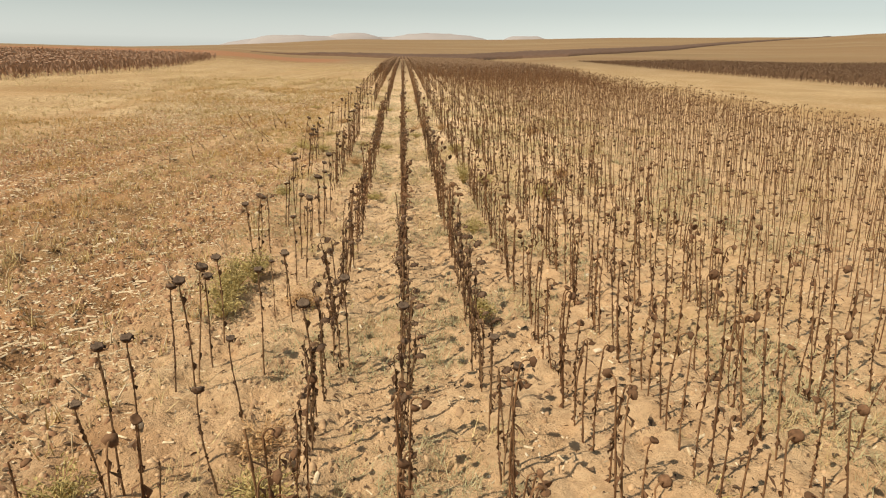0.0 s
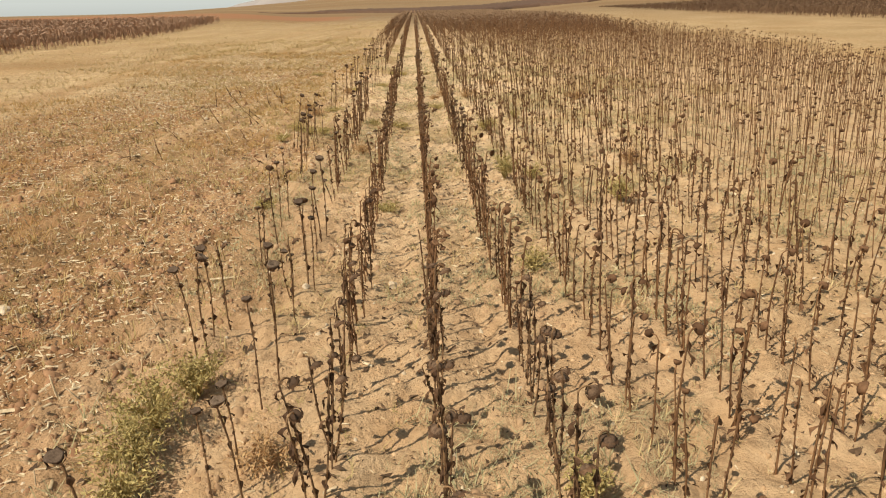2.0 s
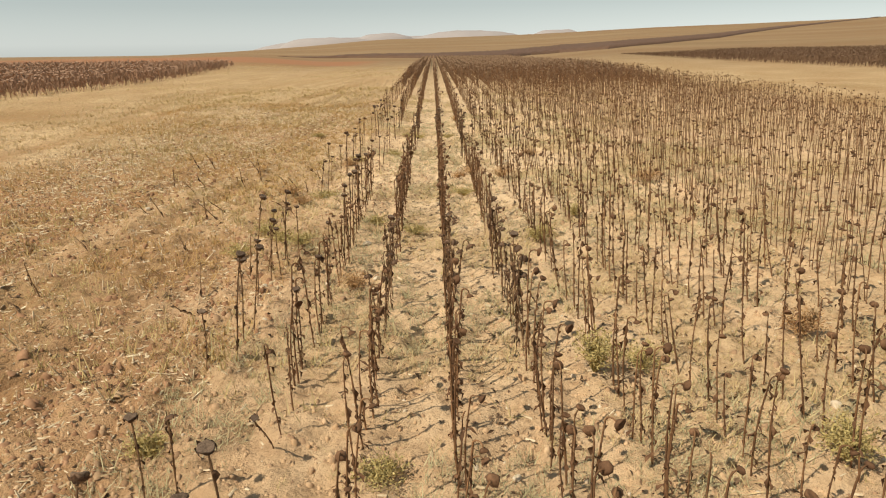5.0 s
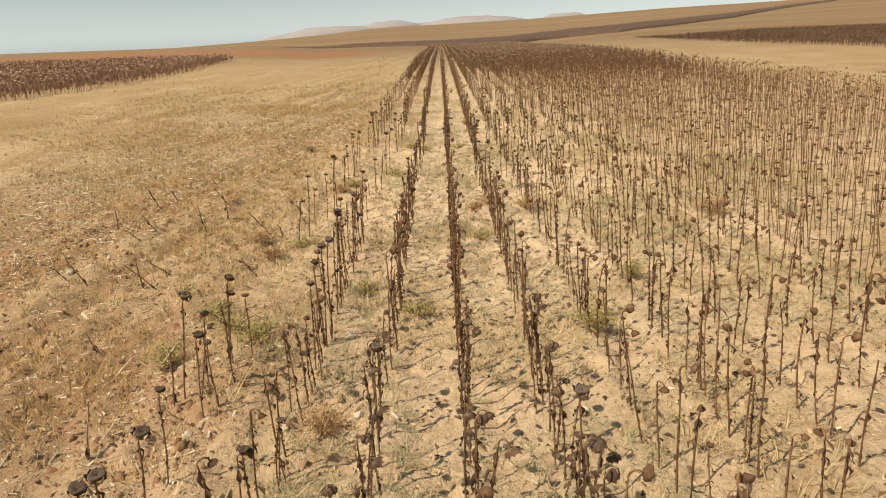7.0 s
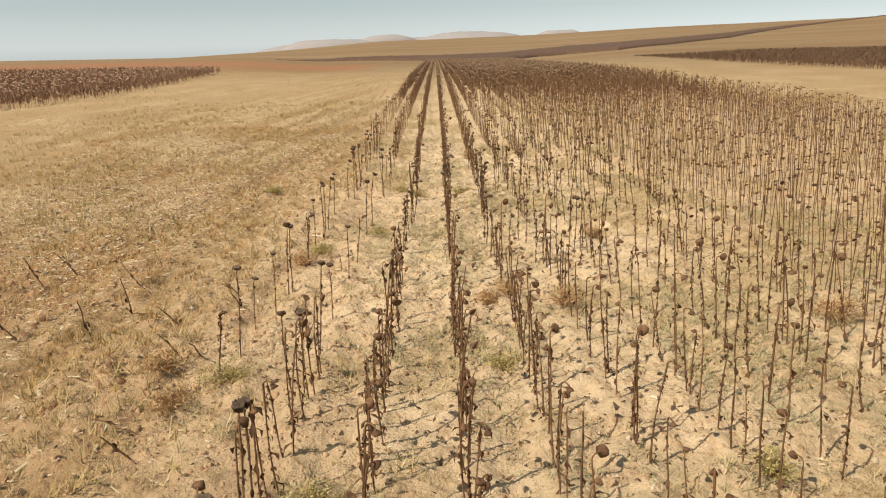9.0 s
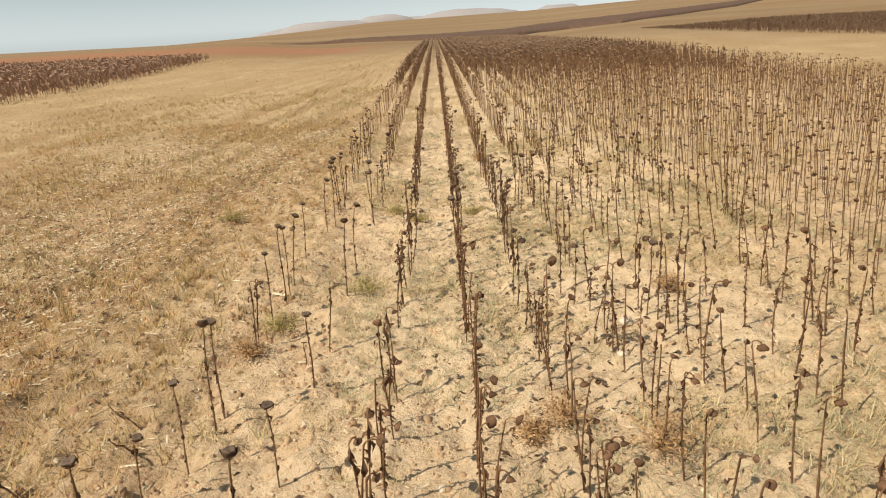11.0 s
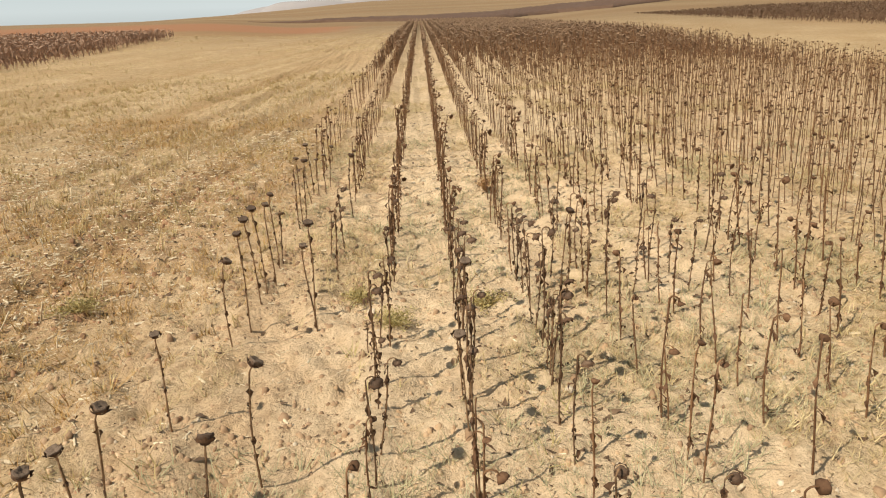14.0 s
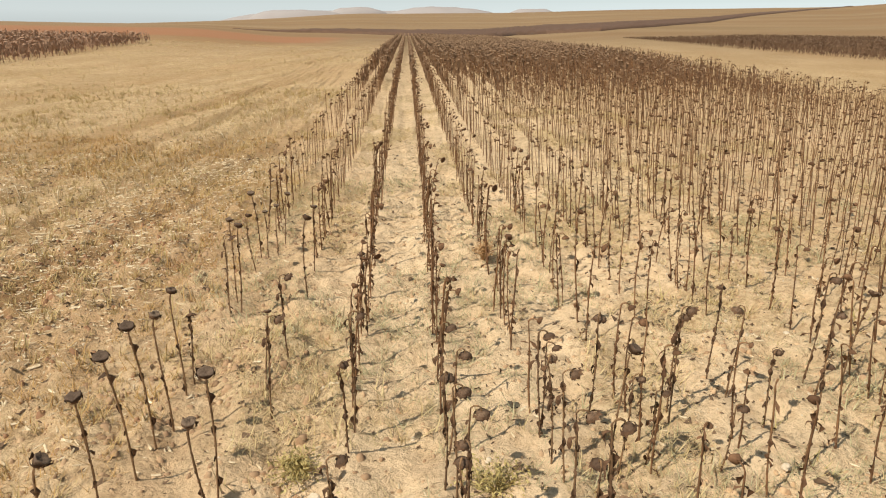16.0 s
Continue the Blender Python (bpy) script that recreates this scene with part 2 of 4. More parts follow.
def build_ground():
    right = grow(5.0, 0.07, 1.12, 3500)
    left = [-v for v in grow(6.0, 0.07, 1.12, 3500)]
    xs = np.array(left[::-1] + list(np.arange(-5.95, 4.97, 0.05)) + right)
    back = [-v for v in grow(-2.0, 0.1, 1.3, 800)]
    ys = np.array(back[::-1] + list(np.arange(2.05, 34, 0.05)) + grow(34.0, 0.07, 1.06, 4200))
    X, Y = np.meshgrid(xs, ys)
    x, y = X.ravel(), Y.ravel()
    z = ground_z(x, y)
    w = len(xs)
    GRID.update(xs=xs, ys=ys, z=z.reshape(len(ys), w))
    i = (np.arange(len(ys) - 1)[:, None] * w + np.arange(w - 1)[None, :]).ravel()
    ob = mesh_object("ground", np.c_[x, y, z], np.c_[i, i + 1, i + w + 1, i + w], [SOIL_MAT], smooth=True)
    wavy = x + 2.2 * (smooth_noise(x, y, 1.3) - 0.5) + 0.8 * (smooth_noise(x, y, 0.35) - 0.5)
    crop = fall(wavy, -4.6, -1.0) * (1 - fall(x, 16, 18)) * (1 - fall(y, 130, 160))
    slant = smooth_noise(x - 0.15 * y, y * 0.1, 1.1)
    red = (1 - crop) * np.clip(0.9 * fall(slant, 0.4, 0.75) * (1 - 0.4 * fall(y, 16, 40)) + 0.9 * (1 - fall(y, 9, 26)), 0, 1) + crop * 0.18 * smooth_noise(x, y, 3) * (1 - fall(y, 12, 24))
    red += 0.9 * fall(x, -150, -30) * (1 - fall(x, -19, -8)) * fall(y, 88, 94) * (1 - fall(y, 105, 125))
    grass = (1 - crop) * (0.1 + 0.25 * fall(y, 8, 22) + 0.5 * fall(y, 10, 45) + 0.3 * fall(smooth_noise(x, y, 2.2), 0.45, 0.8)) + crop * (0.55 * fall(smooth_noise(x, y, 0.9), 0.55, 0.85) * (0.4 + 0.6 * fall(y, 8, 22)) + 0.4 * fall(y, 20, 60) + 0.35 * fall(x, 1.5, 4) * (0.5 + 0.5 * fall(y, 6, 16)) * fall(smooth_noise(x, y, 1.2), 0.25, 0.7))
    red += 0.5 * fall(x, 90, 200) * fall(smooth_noise(x, y, 90), 0.3, 0.8)
    lines = fall(np.cos(2 * np.pi * (x - 0.15 * y + 0.4 * smooth_noise(x, y * 0.15, 1.2)) / 1.45), 0.1, 0.9) * fall(smooth_noise(x * 0.5, y * 0.2, 1.3), 0.2, 0.7) * (1 - crop) * (1 - fall(-x, 16, 30)) * (1 - fall(y, 45, 75))
    red = red + 0.6 * lines
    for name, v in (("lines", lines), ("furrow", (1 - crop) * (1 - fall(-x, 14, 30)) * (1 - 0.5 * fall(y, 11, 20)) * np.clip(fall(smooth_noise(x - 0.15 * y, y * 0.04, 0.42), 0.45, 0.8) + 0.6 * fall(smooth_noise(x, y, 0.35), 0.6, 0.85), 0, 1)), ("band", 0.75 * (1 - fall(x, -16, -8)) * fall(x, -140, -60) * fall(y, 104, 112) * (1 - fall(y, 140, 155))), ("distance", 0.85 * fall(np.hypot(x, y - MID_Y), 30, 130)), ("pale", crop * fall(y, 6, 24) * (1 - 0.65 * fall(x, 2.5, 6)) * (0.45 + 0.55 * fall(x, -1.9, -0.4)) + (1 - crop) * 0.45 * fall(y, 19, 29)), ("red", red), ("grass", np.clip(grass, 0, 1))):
        a = ob.data.attributes.new(name, "FLOAT", "POINT")
        a.data.foreach_set("value", np.asarray(v, np.float32))
    tagged(ob, "dry ochre farmland soil, ploughed and stony", "ground", "", "structure")


build_ground()


# ---- dried sunflowers ----
def tube(points, radii, sides):
    """A tube along points: vertices and quads."""
    vs, fs = [], []
    pts = [Vector(p) for p in points]
    for n, (p, r) in enumerate(zip(pts, radii)):
        d = (pts[min(n + 1, len(pts) - 1)] - pts[max(n - 1, 0)]).normalized()
        q = d.to_track_quat("Z", "Y")
        for k in range(sides):
            a = 2 * math.pi * k / sides
            vs.append(p + q @ Vector((r * math.cos(a), r * math.sin(a), 0)))
        if n:
            o = (n - 1) * sides
            fs += [(o + k, o + (k + 1) % sides, o + sides + (k + 1) % sides, o + sides + k) for k in range(sides)]
    return vs, fs


def stalk_line(rnd, nod, toward, segs):
    """The stalk's middle line, one metre high, that bends over at its neck by nod degrees."""
    pts, x, y = [], 0.0, 0.0
    bx, by, ph = rnd.uniform(-0.035, 0.035), rnd.uniform(-0.035, 0.035), rnd.uniform(0, 6)
    for n in range(segs + 1):
        t = n / segs
        pts.append(Vector((bx * t * t + 0.008 * math.sin(5 * t + ph), by * t * t + 0.008 * math.cos(4 * t + ph), t * 0.93)))
    side = Vector((math.cos(toward), math.sin(toward), 0))
    a, p = 0.0, pts[-1].copy()
    bends = 4 if segs > 3 else 2
    for n in range(bends):
        a += radians(nod) / bends
        p = p + (Vector((0, 0, 1)) * math.cos(a) + side * math.sin(a)) * (0.014 + nod * 0.00005) * 4 / bends
        pts.append(p.copy())
    return pts, (Vector((0, 0, 1)) * math.cos(a) + side * math.sin(a)).normalized()


def head_shape(rnd, tip, axis, radius, sides, cup):
    """A dried flower head: domed back, ragged rim, hollow face. Vertices, quads and where the face begins."""
    q = axis.to_track_quat("Z", "Y")
    rings = [(0.3, -0.008), (1.0, 0.02), (0.8, 0.034), (0.05, 0.012)] if sides < 7 else [(0.14, -0.022), (0.52, -0.014), (0.88, 0.008 + 0.006 * cup), (1.0, 0.018 + 0.02 * cup), (0.82, 0.024 + 0.021 * cup), (0.45, 0.022 + 0.014 * cup), (0.03, 0.026 + 0.01 * cup)]
    ragged = [rnd.uniform(0.7, 1.2) for _ in range(sides)]
    vs, fs = [], []
    for n, (f, h) in enumerate(rings):
        for k in range(sides):
            a = 2 * math.pi * k / sides
            r = radius * f * (ragged[k] if 1 < n < 5 else 1)
            vs.append(tip + q @ Vector((r * math.cos(a), r * math.sin(a), (0.02 + h + rnd.uniform(-0.007, 0.007)) * radius / 0.065)))
        if n:
            o = (n - 1) * sides
            fs += [(o + k, o + (k + 1) % sides, o + sides + (k + 1) % sides, o + sides + k) for k in range(sides)]
    return vs, fs, 3 * sides


def bract_shape(rnd, tip, axis, radius, count):
    """A crown of shrivelled bracts round the rim of a head: one ragged ring with points."""
    q = axis.to_track_quat("Z", "Y")
    low, mid, top = [], [], []
    for k in range(2 * count):
        a = math.pi * k / count
        lift, length = rnd.uniform(0.7, 1.8), radius * (rnd.uniform(0.3, 0.75) if k % 2 else 0.06)
        for ring, r, z in ((low, 0.9 * radius, 0.004), (mid, radius * 1.04, 0.016), (top, radius * 1.04 + length * math.cos(lift), 0.016 + length * math.sin(lift))):
            ring.append(tip + q @ Vector((r * math.cos(a), r * math.sin(a), (z + 0.012) * radius / 0.05)))
    n = 2 * count
    fs = [(k, (k + 1) % n, n + (k + 1) % n, n + k) for k in range(n)] + [(n + k, n + (k + 1) % n, 2 * n + (k + 1) % n, 2 * n + k) for k in range(n)]
    return low + mid + top, fs


def leaf_shape(rnd, at, toward, length, width, segs):
    """A withered leaf: a short stem outwards, then a crumpled blade that hangs down."""
    vs, fs = [], []
    side = Vector((math.cos(toward), math.sin(toward), 0))
    cross = Vector((-side.y, side.x, 0))
    p, a, twist = Vector(at), rnd.uniform(-0.9, 0.4), rnd.uniform(-0.8, 0.8)
    for n in range(segs + 1):
        t = n / segs
        w = width * (0.12 + math.sin(math.pi * min(1, t * 1.05)) ** 0.8) * rnd.uniform(0.6, 1.15)
        c = cross * math.cos(twist * t * 2) + side * math.sin(twist * t * 2)
        fold = side * (0.35 * w * rnd.uniform(-1, 1.6))
        vs += [p - c * w * 0.5 + fold, p + Vector((0, 0, rnd.uniform(-0.006, 0.006))), p + c * w * 0.5 + fold * 0.8]
        if n:
            o = (n - 1) * 3
            fs += [(o, o + 1, o + 4, o + 3), (o + 1, o + 2, o + 5, o + 4)]
        a -= rnd.uniform(0.3, 1.1) if t < 0.6 else rnd.uniform(-0.3, 0.5)
        a = max(a, -1.65)
        p = p + (side * math.cos(a) + Vector((0, 0, 1)) * math.sin(a)) * (length / segs)
    return vs, fs


def part(name, vs, fs, material, parent, label=""):
    me = bpy.data.meshes.new(name)
    me.from_pydata([tuple(v) for v in vs], [], [tuple(dict.fromkeys(f)) for f in fs])
    for m in material if isinstance(material, list) else [material]:
        me.materials.append(m)
    ob = new(name, me)
    ob.parent = parent
    if label:
        ob["label"] = label
    return ob


NODS = (8, 150, 25, 165, 35, 172, 12, 140, 160, 20)


def plant_shapes(n, detail):
    """All the shapes of kind n of plant: its stalk, head, bracts and leaves. detail: 2 near, 1 a little off, 0 far."""
    rnd = random.Random(100 + n)
    nod, toward = NODS[n % len(NODS)] if detail == 2 else rnd.choice((150, 165, 172, 135, 110, 30)), rnd.uniform(-0.9, 1.2)
    segs = (3, 8, 9)[detail]
    pts, axis = stalk_line(rnd, nod, toward, segs)
    radii = [0.0056 - 0.0022 * k / len(pts) + rnd.uniform(0, 0.0036) * (detail > 0) for k in range(len(pts))]
    stalk = tube(pts, radii, (3, 4, 5)[detail])
    radius = rnd.uniform(0.026, 0.042) if detail < 2 else rnd.uniform(0.034, 0.05) if nod < 50 else rnd.uniform(0.03, 0.045)
    head = head_shape(rnd, pts[-1], axis, radius, (5, 8, 12)[detail], rnd.uniform(1.0, 2.2) if nod < 50 else rnd.uniform(0.1, 0.7))
    bracts = bract_shape(rnd, pts[-1], axis, radius, 9) if detail == 2 else None
    leaves = []
    few = nod < 50 and detail == 2
    for k in range((10, rnd.randint(22, 30), rnd.randint(10, 16) if few else rnd.randint(22, 30))[detail]):
        h = rnd.uniform(0.06, 0.9)
        i = min(int(h / 0.93 * segs), segs - 1)
        at = pts[i].lerp(pts[i + 1], rnd.random())
        big = rnd.random() ** 2
        leaves.append(leaf_shape(rnd, at, rnd.uniform(0, 6.28), 0.03 + (0.06 if few else 0.085) * big, 0.014 + 0.022 * big, (1, 2, 4)[detail]))
    return stalk, head, bracts, leaves


PLANT_LABELS = ("dried brown sunflower plant with an upright cupped head, in the soil",
                "dried dark brown sunflower plant with a nodding head, in the soil")


def build_plant(n):
    plant = new("sunflower_plant")
    stalk, head, bracts, leaves = plant_shapes(n, 2)
    part("stalk", *stalk, STALK_MAT, plant)
    h = part("flower_head", head[0], head[1], [HEAD_MAT, FACE_MAT], plant, "shrivelled grey-brown seed head")
    for k, f in enumerate(h.data.polygons):
        f.material_index = int(k >= head[2])
        f.use_smooth = True
    part("bract_ring", *bracts, LEAF_MAT, h)
    for leaf in leaves:
        part("leaf", *leaf, LEAF_MAT, plant)
    return tagged(plant, PLANT_LABELS[int(NODS[n % len(NODS)] > 50)], "sunflower", "dried sunflowers in rows")


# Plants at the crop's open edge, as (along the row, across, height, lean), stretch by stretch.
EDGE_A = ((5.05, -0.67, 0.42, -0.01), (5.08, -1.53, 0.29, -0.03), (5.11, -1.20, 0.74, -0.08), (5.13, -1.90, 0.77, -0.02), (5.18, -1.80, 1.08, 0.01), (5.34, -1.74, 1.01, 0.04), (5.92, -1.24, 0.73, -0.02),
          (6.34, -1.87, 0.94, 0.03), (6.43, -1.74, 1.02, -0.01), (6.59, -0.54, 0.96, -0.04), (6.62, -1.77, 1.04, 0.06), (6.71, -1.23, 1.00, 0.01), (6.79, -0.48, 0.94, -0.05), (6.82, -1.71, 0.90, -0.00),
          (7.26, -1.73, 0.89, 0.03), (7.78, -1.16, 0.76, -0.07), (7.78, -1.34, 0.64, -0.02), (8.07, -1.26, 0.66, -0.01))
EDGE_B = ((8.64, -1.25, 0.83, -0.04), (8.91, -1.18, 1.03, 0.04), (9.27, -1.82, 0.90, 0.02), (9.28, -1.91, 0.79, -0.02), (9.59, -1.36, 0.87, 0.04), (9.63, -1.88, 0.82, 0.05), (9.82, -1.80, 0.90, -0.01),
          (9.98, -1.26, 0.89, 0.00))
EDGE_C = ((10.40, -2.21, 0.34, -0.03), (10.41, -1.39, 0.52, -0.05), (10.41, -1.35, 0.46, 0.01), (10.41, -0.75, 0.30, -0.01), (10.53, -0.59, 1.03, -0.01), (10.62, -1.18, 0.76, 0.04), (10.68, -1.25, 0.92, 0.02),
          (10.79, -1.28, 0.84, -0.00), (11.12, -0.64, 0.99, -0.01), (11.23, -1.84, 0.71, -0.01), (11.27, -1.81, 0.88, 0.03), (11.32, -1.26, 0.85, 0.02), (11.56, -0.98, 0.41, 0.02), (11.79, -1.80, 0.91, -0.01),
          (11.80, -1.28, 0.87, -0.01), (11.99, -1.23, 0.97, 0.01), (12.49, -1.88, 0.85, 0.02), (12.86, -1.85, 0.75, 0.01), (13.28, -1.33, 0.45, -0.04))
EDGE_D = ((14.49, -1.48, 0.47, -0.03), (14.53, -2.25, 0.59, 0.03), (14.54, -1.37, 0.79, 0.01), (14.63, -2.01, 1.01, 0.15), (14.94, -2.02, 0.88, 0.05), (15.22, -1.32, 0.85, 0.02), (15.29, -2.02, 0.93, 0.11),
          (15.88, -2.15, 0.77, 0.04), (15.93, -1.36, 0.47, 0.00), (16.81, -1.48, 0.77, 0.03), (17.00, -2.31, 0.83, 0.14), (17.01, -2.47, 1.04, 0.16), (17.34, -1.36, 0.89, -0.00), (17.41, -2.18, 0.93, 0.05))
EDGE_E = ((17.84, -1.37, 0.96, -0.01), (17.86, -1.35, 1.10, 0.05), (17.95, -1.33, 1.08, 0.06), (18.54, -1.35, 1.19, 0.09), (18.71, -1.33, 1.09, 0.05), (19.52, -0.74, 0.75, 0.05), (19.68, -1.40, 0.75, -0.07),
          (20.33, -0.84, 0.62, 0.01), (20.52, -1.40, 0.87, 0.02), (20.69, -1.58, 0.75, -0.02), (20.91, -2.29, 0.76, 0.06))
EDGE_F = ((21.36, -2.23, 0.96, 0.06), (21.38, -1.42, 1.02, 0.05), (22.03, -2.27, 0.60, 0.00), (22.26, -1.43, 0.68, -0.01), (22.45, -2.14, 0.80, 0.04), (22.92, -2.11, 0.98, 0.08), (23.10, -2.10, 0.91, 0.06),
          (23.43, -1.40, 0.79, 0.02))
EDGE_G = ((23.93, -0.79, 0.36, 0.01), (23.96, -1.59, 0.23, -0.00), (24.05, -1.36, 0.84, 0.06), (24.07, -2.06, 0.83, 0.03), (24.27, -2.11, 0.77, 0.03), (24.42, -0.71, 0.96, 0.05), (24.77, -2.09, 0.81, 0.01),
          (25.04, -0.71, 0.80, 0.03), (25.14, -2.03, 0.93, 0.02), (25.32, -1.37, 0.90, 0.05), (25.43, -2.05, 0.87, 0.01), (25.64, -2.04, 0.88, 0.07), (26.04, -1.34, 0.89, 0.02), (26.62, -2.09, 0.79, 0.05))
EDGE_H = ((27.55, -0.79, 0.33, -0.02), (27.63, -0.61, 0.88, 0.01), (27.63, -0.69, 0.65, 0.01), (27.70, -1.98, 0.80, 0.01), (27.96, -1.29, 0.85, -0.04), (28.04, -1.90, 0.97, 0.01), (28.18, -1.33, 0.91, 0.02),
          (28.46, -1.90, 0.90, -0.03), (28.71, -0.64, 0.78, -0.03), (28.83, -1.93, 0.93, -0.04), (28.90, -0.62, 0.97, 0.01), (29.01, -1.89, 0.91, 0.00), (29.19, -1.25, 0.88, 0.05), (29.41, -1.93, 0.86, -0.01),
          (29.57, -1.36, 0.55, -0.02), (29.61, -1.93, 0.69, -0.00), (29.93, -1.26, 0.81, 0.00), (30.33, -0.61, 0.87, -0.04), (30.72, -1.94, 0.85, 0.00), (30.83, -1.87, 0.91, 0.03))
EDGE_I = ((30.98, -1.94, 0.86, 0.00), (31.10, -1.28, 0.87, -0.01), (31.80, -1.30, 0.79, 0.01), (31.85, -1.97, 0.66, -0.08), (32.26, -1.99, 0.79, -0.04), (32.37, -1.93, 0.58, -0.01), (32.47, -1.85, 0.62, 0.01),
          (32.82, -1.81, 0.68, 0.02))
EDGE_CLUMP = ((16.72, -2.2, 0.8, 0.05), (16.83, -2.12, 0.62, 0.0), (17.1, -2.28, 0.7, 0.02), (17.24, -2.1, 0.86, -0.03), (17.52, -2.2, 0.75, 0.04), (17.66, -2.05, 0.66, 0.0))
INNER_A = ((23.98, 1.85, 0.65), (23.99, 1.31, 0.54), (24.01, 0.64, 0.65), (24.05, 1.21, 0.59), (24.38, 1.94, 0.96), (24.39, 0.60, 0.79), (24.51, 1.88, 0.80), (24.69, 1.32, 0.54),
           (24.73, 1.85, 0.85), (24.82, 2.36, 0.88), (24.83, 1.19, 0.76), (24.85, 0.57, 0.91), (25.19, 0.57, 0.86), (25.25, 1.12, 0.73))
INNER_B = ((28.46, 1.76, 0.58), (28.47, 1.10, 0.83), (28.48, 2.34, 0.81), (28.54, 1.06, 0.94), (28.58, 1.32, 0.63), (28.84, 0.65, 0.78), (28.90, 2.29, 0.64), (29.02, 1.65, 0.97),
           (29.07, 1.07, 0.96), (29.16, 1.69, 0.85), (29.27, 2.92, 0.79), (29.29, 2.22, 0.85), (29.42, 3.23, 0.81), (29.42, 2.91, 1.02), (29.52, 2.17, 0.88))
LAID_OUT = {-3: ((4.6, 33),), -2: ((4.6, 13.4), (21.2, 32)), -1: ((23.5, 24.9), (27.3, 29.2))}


def spacing(k, y):
    if y > 33 and k < 7:
        return 0.22 if k < -2 else 0.16
    if k <= -2:
        return 0.34 if k < -2 else 0.24
    near = 0.17 if k in (0, 1) else 0.19 if k == -1 else 0.16 if k > 6 else 0.2 if y < 14 else 0.25
    return near + (0.07 if 22 < y < 34 and k < 7 else 0)


def lay_crop():
    """Where every plant of the crop stands: along, across, height, and whether it is near the way."""
    rnd = random.Random(5)
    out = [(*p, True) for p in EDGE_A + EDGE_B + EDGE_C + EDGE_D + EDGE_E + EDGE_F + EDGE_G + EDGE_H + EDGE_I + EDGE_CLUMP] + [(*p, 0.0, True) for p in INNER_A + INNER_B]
    for k in range(-3, 24):
        y = -4 + rnd.random()
        while y < 150:
            step = spacing(k, y)
            y += step * rnd.choice((0.35, 0.7, 1, 1, 1.3, 1.7))
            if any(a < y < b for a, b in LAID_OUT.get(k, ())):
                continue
            if 1 <= k <= 4 and (24.3 < y < 25.8 or 28.9 < y < 30.3) and rnd.random() < 0.75:
                continue
            x = k * ROW + rnd.gauss(0, 0.024)
            patch = float(smooth_noise(x * 0.8, y, 2.6))
            if patch < 0.1 and k > 1 or (k < -1 and patch < 0.3):
                continue
            h = min(1.12, max(0.45, rnd.gauss(0.88, 0.11) + 0.12 * (patch - 0.5)))
            near = -1 <= k <= 1 and (5.2 < y < 9.1 or 14.6 < y < 17 or 26 < y < 29)
            out.append((y, x, h, None, near))
    return out


CROP = lay_crop()

def place_near():
    kinds = [build_plant(n) for n in range(10)]
    rnd = random.Random(11)
    used = set()
    for y, x, h, tilt, near in CROP:
        if not near:
            continue
        edge = x < -1
        n = rnd.choice((0, 2, 6, 4, 0, 2, 9, 7) if edge else (1, 3, 5, 7, 8, 1, 3, 5, 7, 8, 2))
        lean = 3 if h > 0.6 else 9
        across = rnd.gauss(-3 if x > 0.3 else 0, lean) if tilt is None else math.degrees(math.atan2(tilt, h))
        m = pose(x, y, float(surface_z(x, y)) - 0.01, rnd.gauss(0, lean), across, 0) @ pose(0, 0, 0, 0, 0, rnd.uniform(-60, 60))
        m = m @ Matrix.Diagonal((0.6 + 0.4 * h, 0.6 + 0.4 * h, h, 1))
        if n not in used:
            used.add(n)
            kinds[n].matrix_basis = m
        else:
            copy = copy_thing(kinds[n], Matrix.Identity(4))
            copy.matrix_basis = m
    for n, k in enumerate(kinds):
        if n not in used:
            k.matrix_basis = pose(0.02, 3.2 + 0.2 * n, 0)


def flatten(groups):
    """Joins lists of (vertices, faces, slot) into arrays with quads."""
    V, Fc, S = [], [], []
    for vs, fs, slot in groups:
        o = len(V)
        V += [tuple(v) for v in vs]
        Fc += [tuple(o + i for i in f) for f in fs]
        S += [slot] * len(fs)
    return np.array(V, np.float32), np.array(Fc, np.int32), np.array(S, np.int32)


def scatter(name, shapes, spots, materials, label, category, smooth=False):
    """One object of many copies of shapes; spots: rows of kind, x, y, z, turn, size across, size up, lean x, lean y."""
    spots = np.asarray(spots, float)
    V, Fc, S, o = [], [], [], 0
    for n, (v, f, s) in enumerate(shapes):
        p = spots[spots[:, 0] == n]
        if not len(p):
            continue
        c, d = np.cos(p[:, 4])[:, None], np.sin(p[:, 4])[:, None]
        x, y, z = v[None, :, 0] * p[:, 5:6], v[None, :, 1] * p[:, 5:6], v[None, :, 2] * p[:, 6:7]
        gx = c * x - d * y + p[:, 7:8] * z + p[:, 1:2]
        gy = d * x + c * y + p[:, 8:9] * z + p[:, 2:3]
        V.append(np.stack([gx, gy, z + p[:, 3:4]], -1).reshape(-1, 3))
        Fc.append((f[None] + (np.arange(len(p)) * len(v))[:, None, None] + o).reshape(-1, f.shape[1]))
        S.append(np.tile(s, len(p)))
        o += len(p) * len(v)
    ob = mesh_object(name, np.concatenate(V), np.concatenate(Fc), materials, np.concatenate(S), smooth)
    return tagged(ob, label, category, "", "stuff")


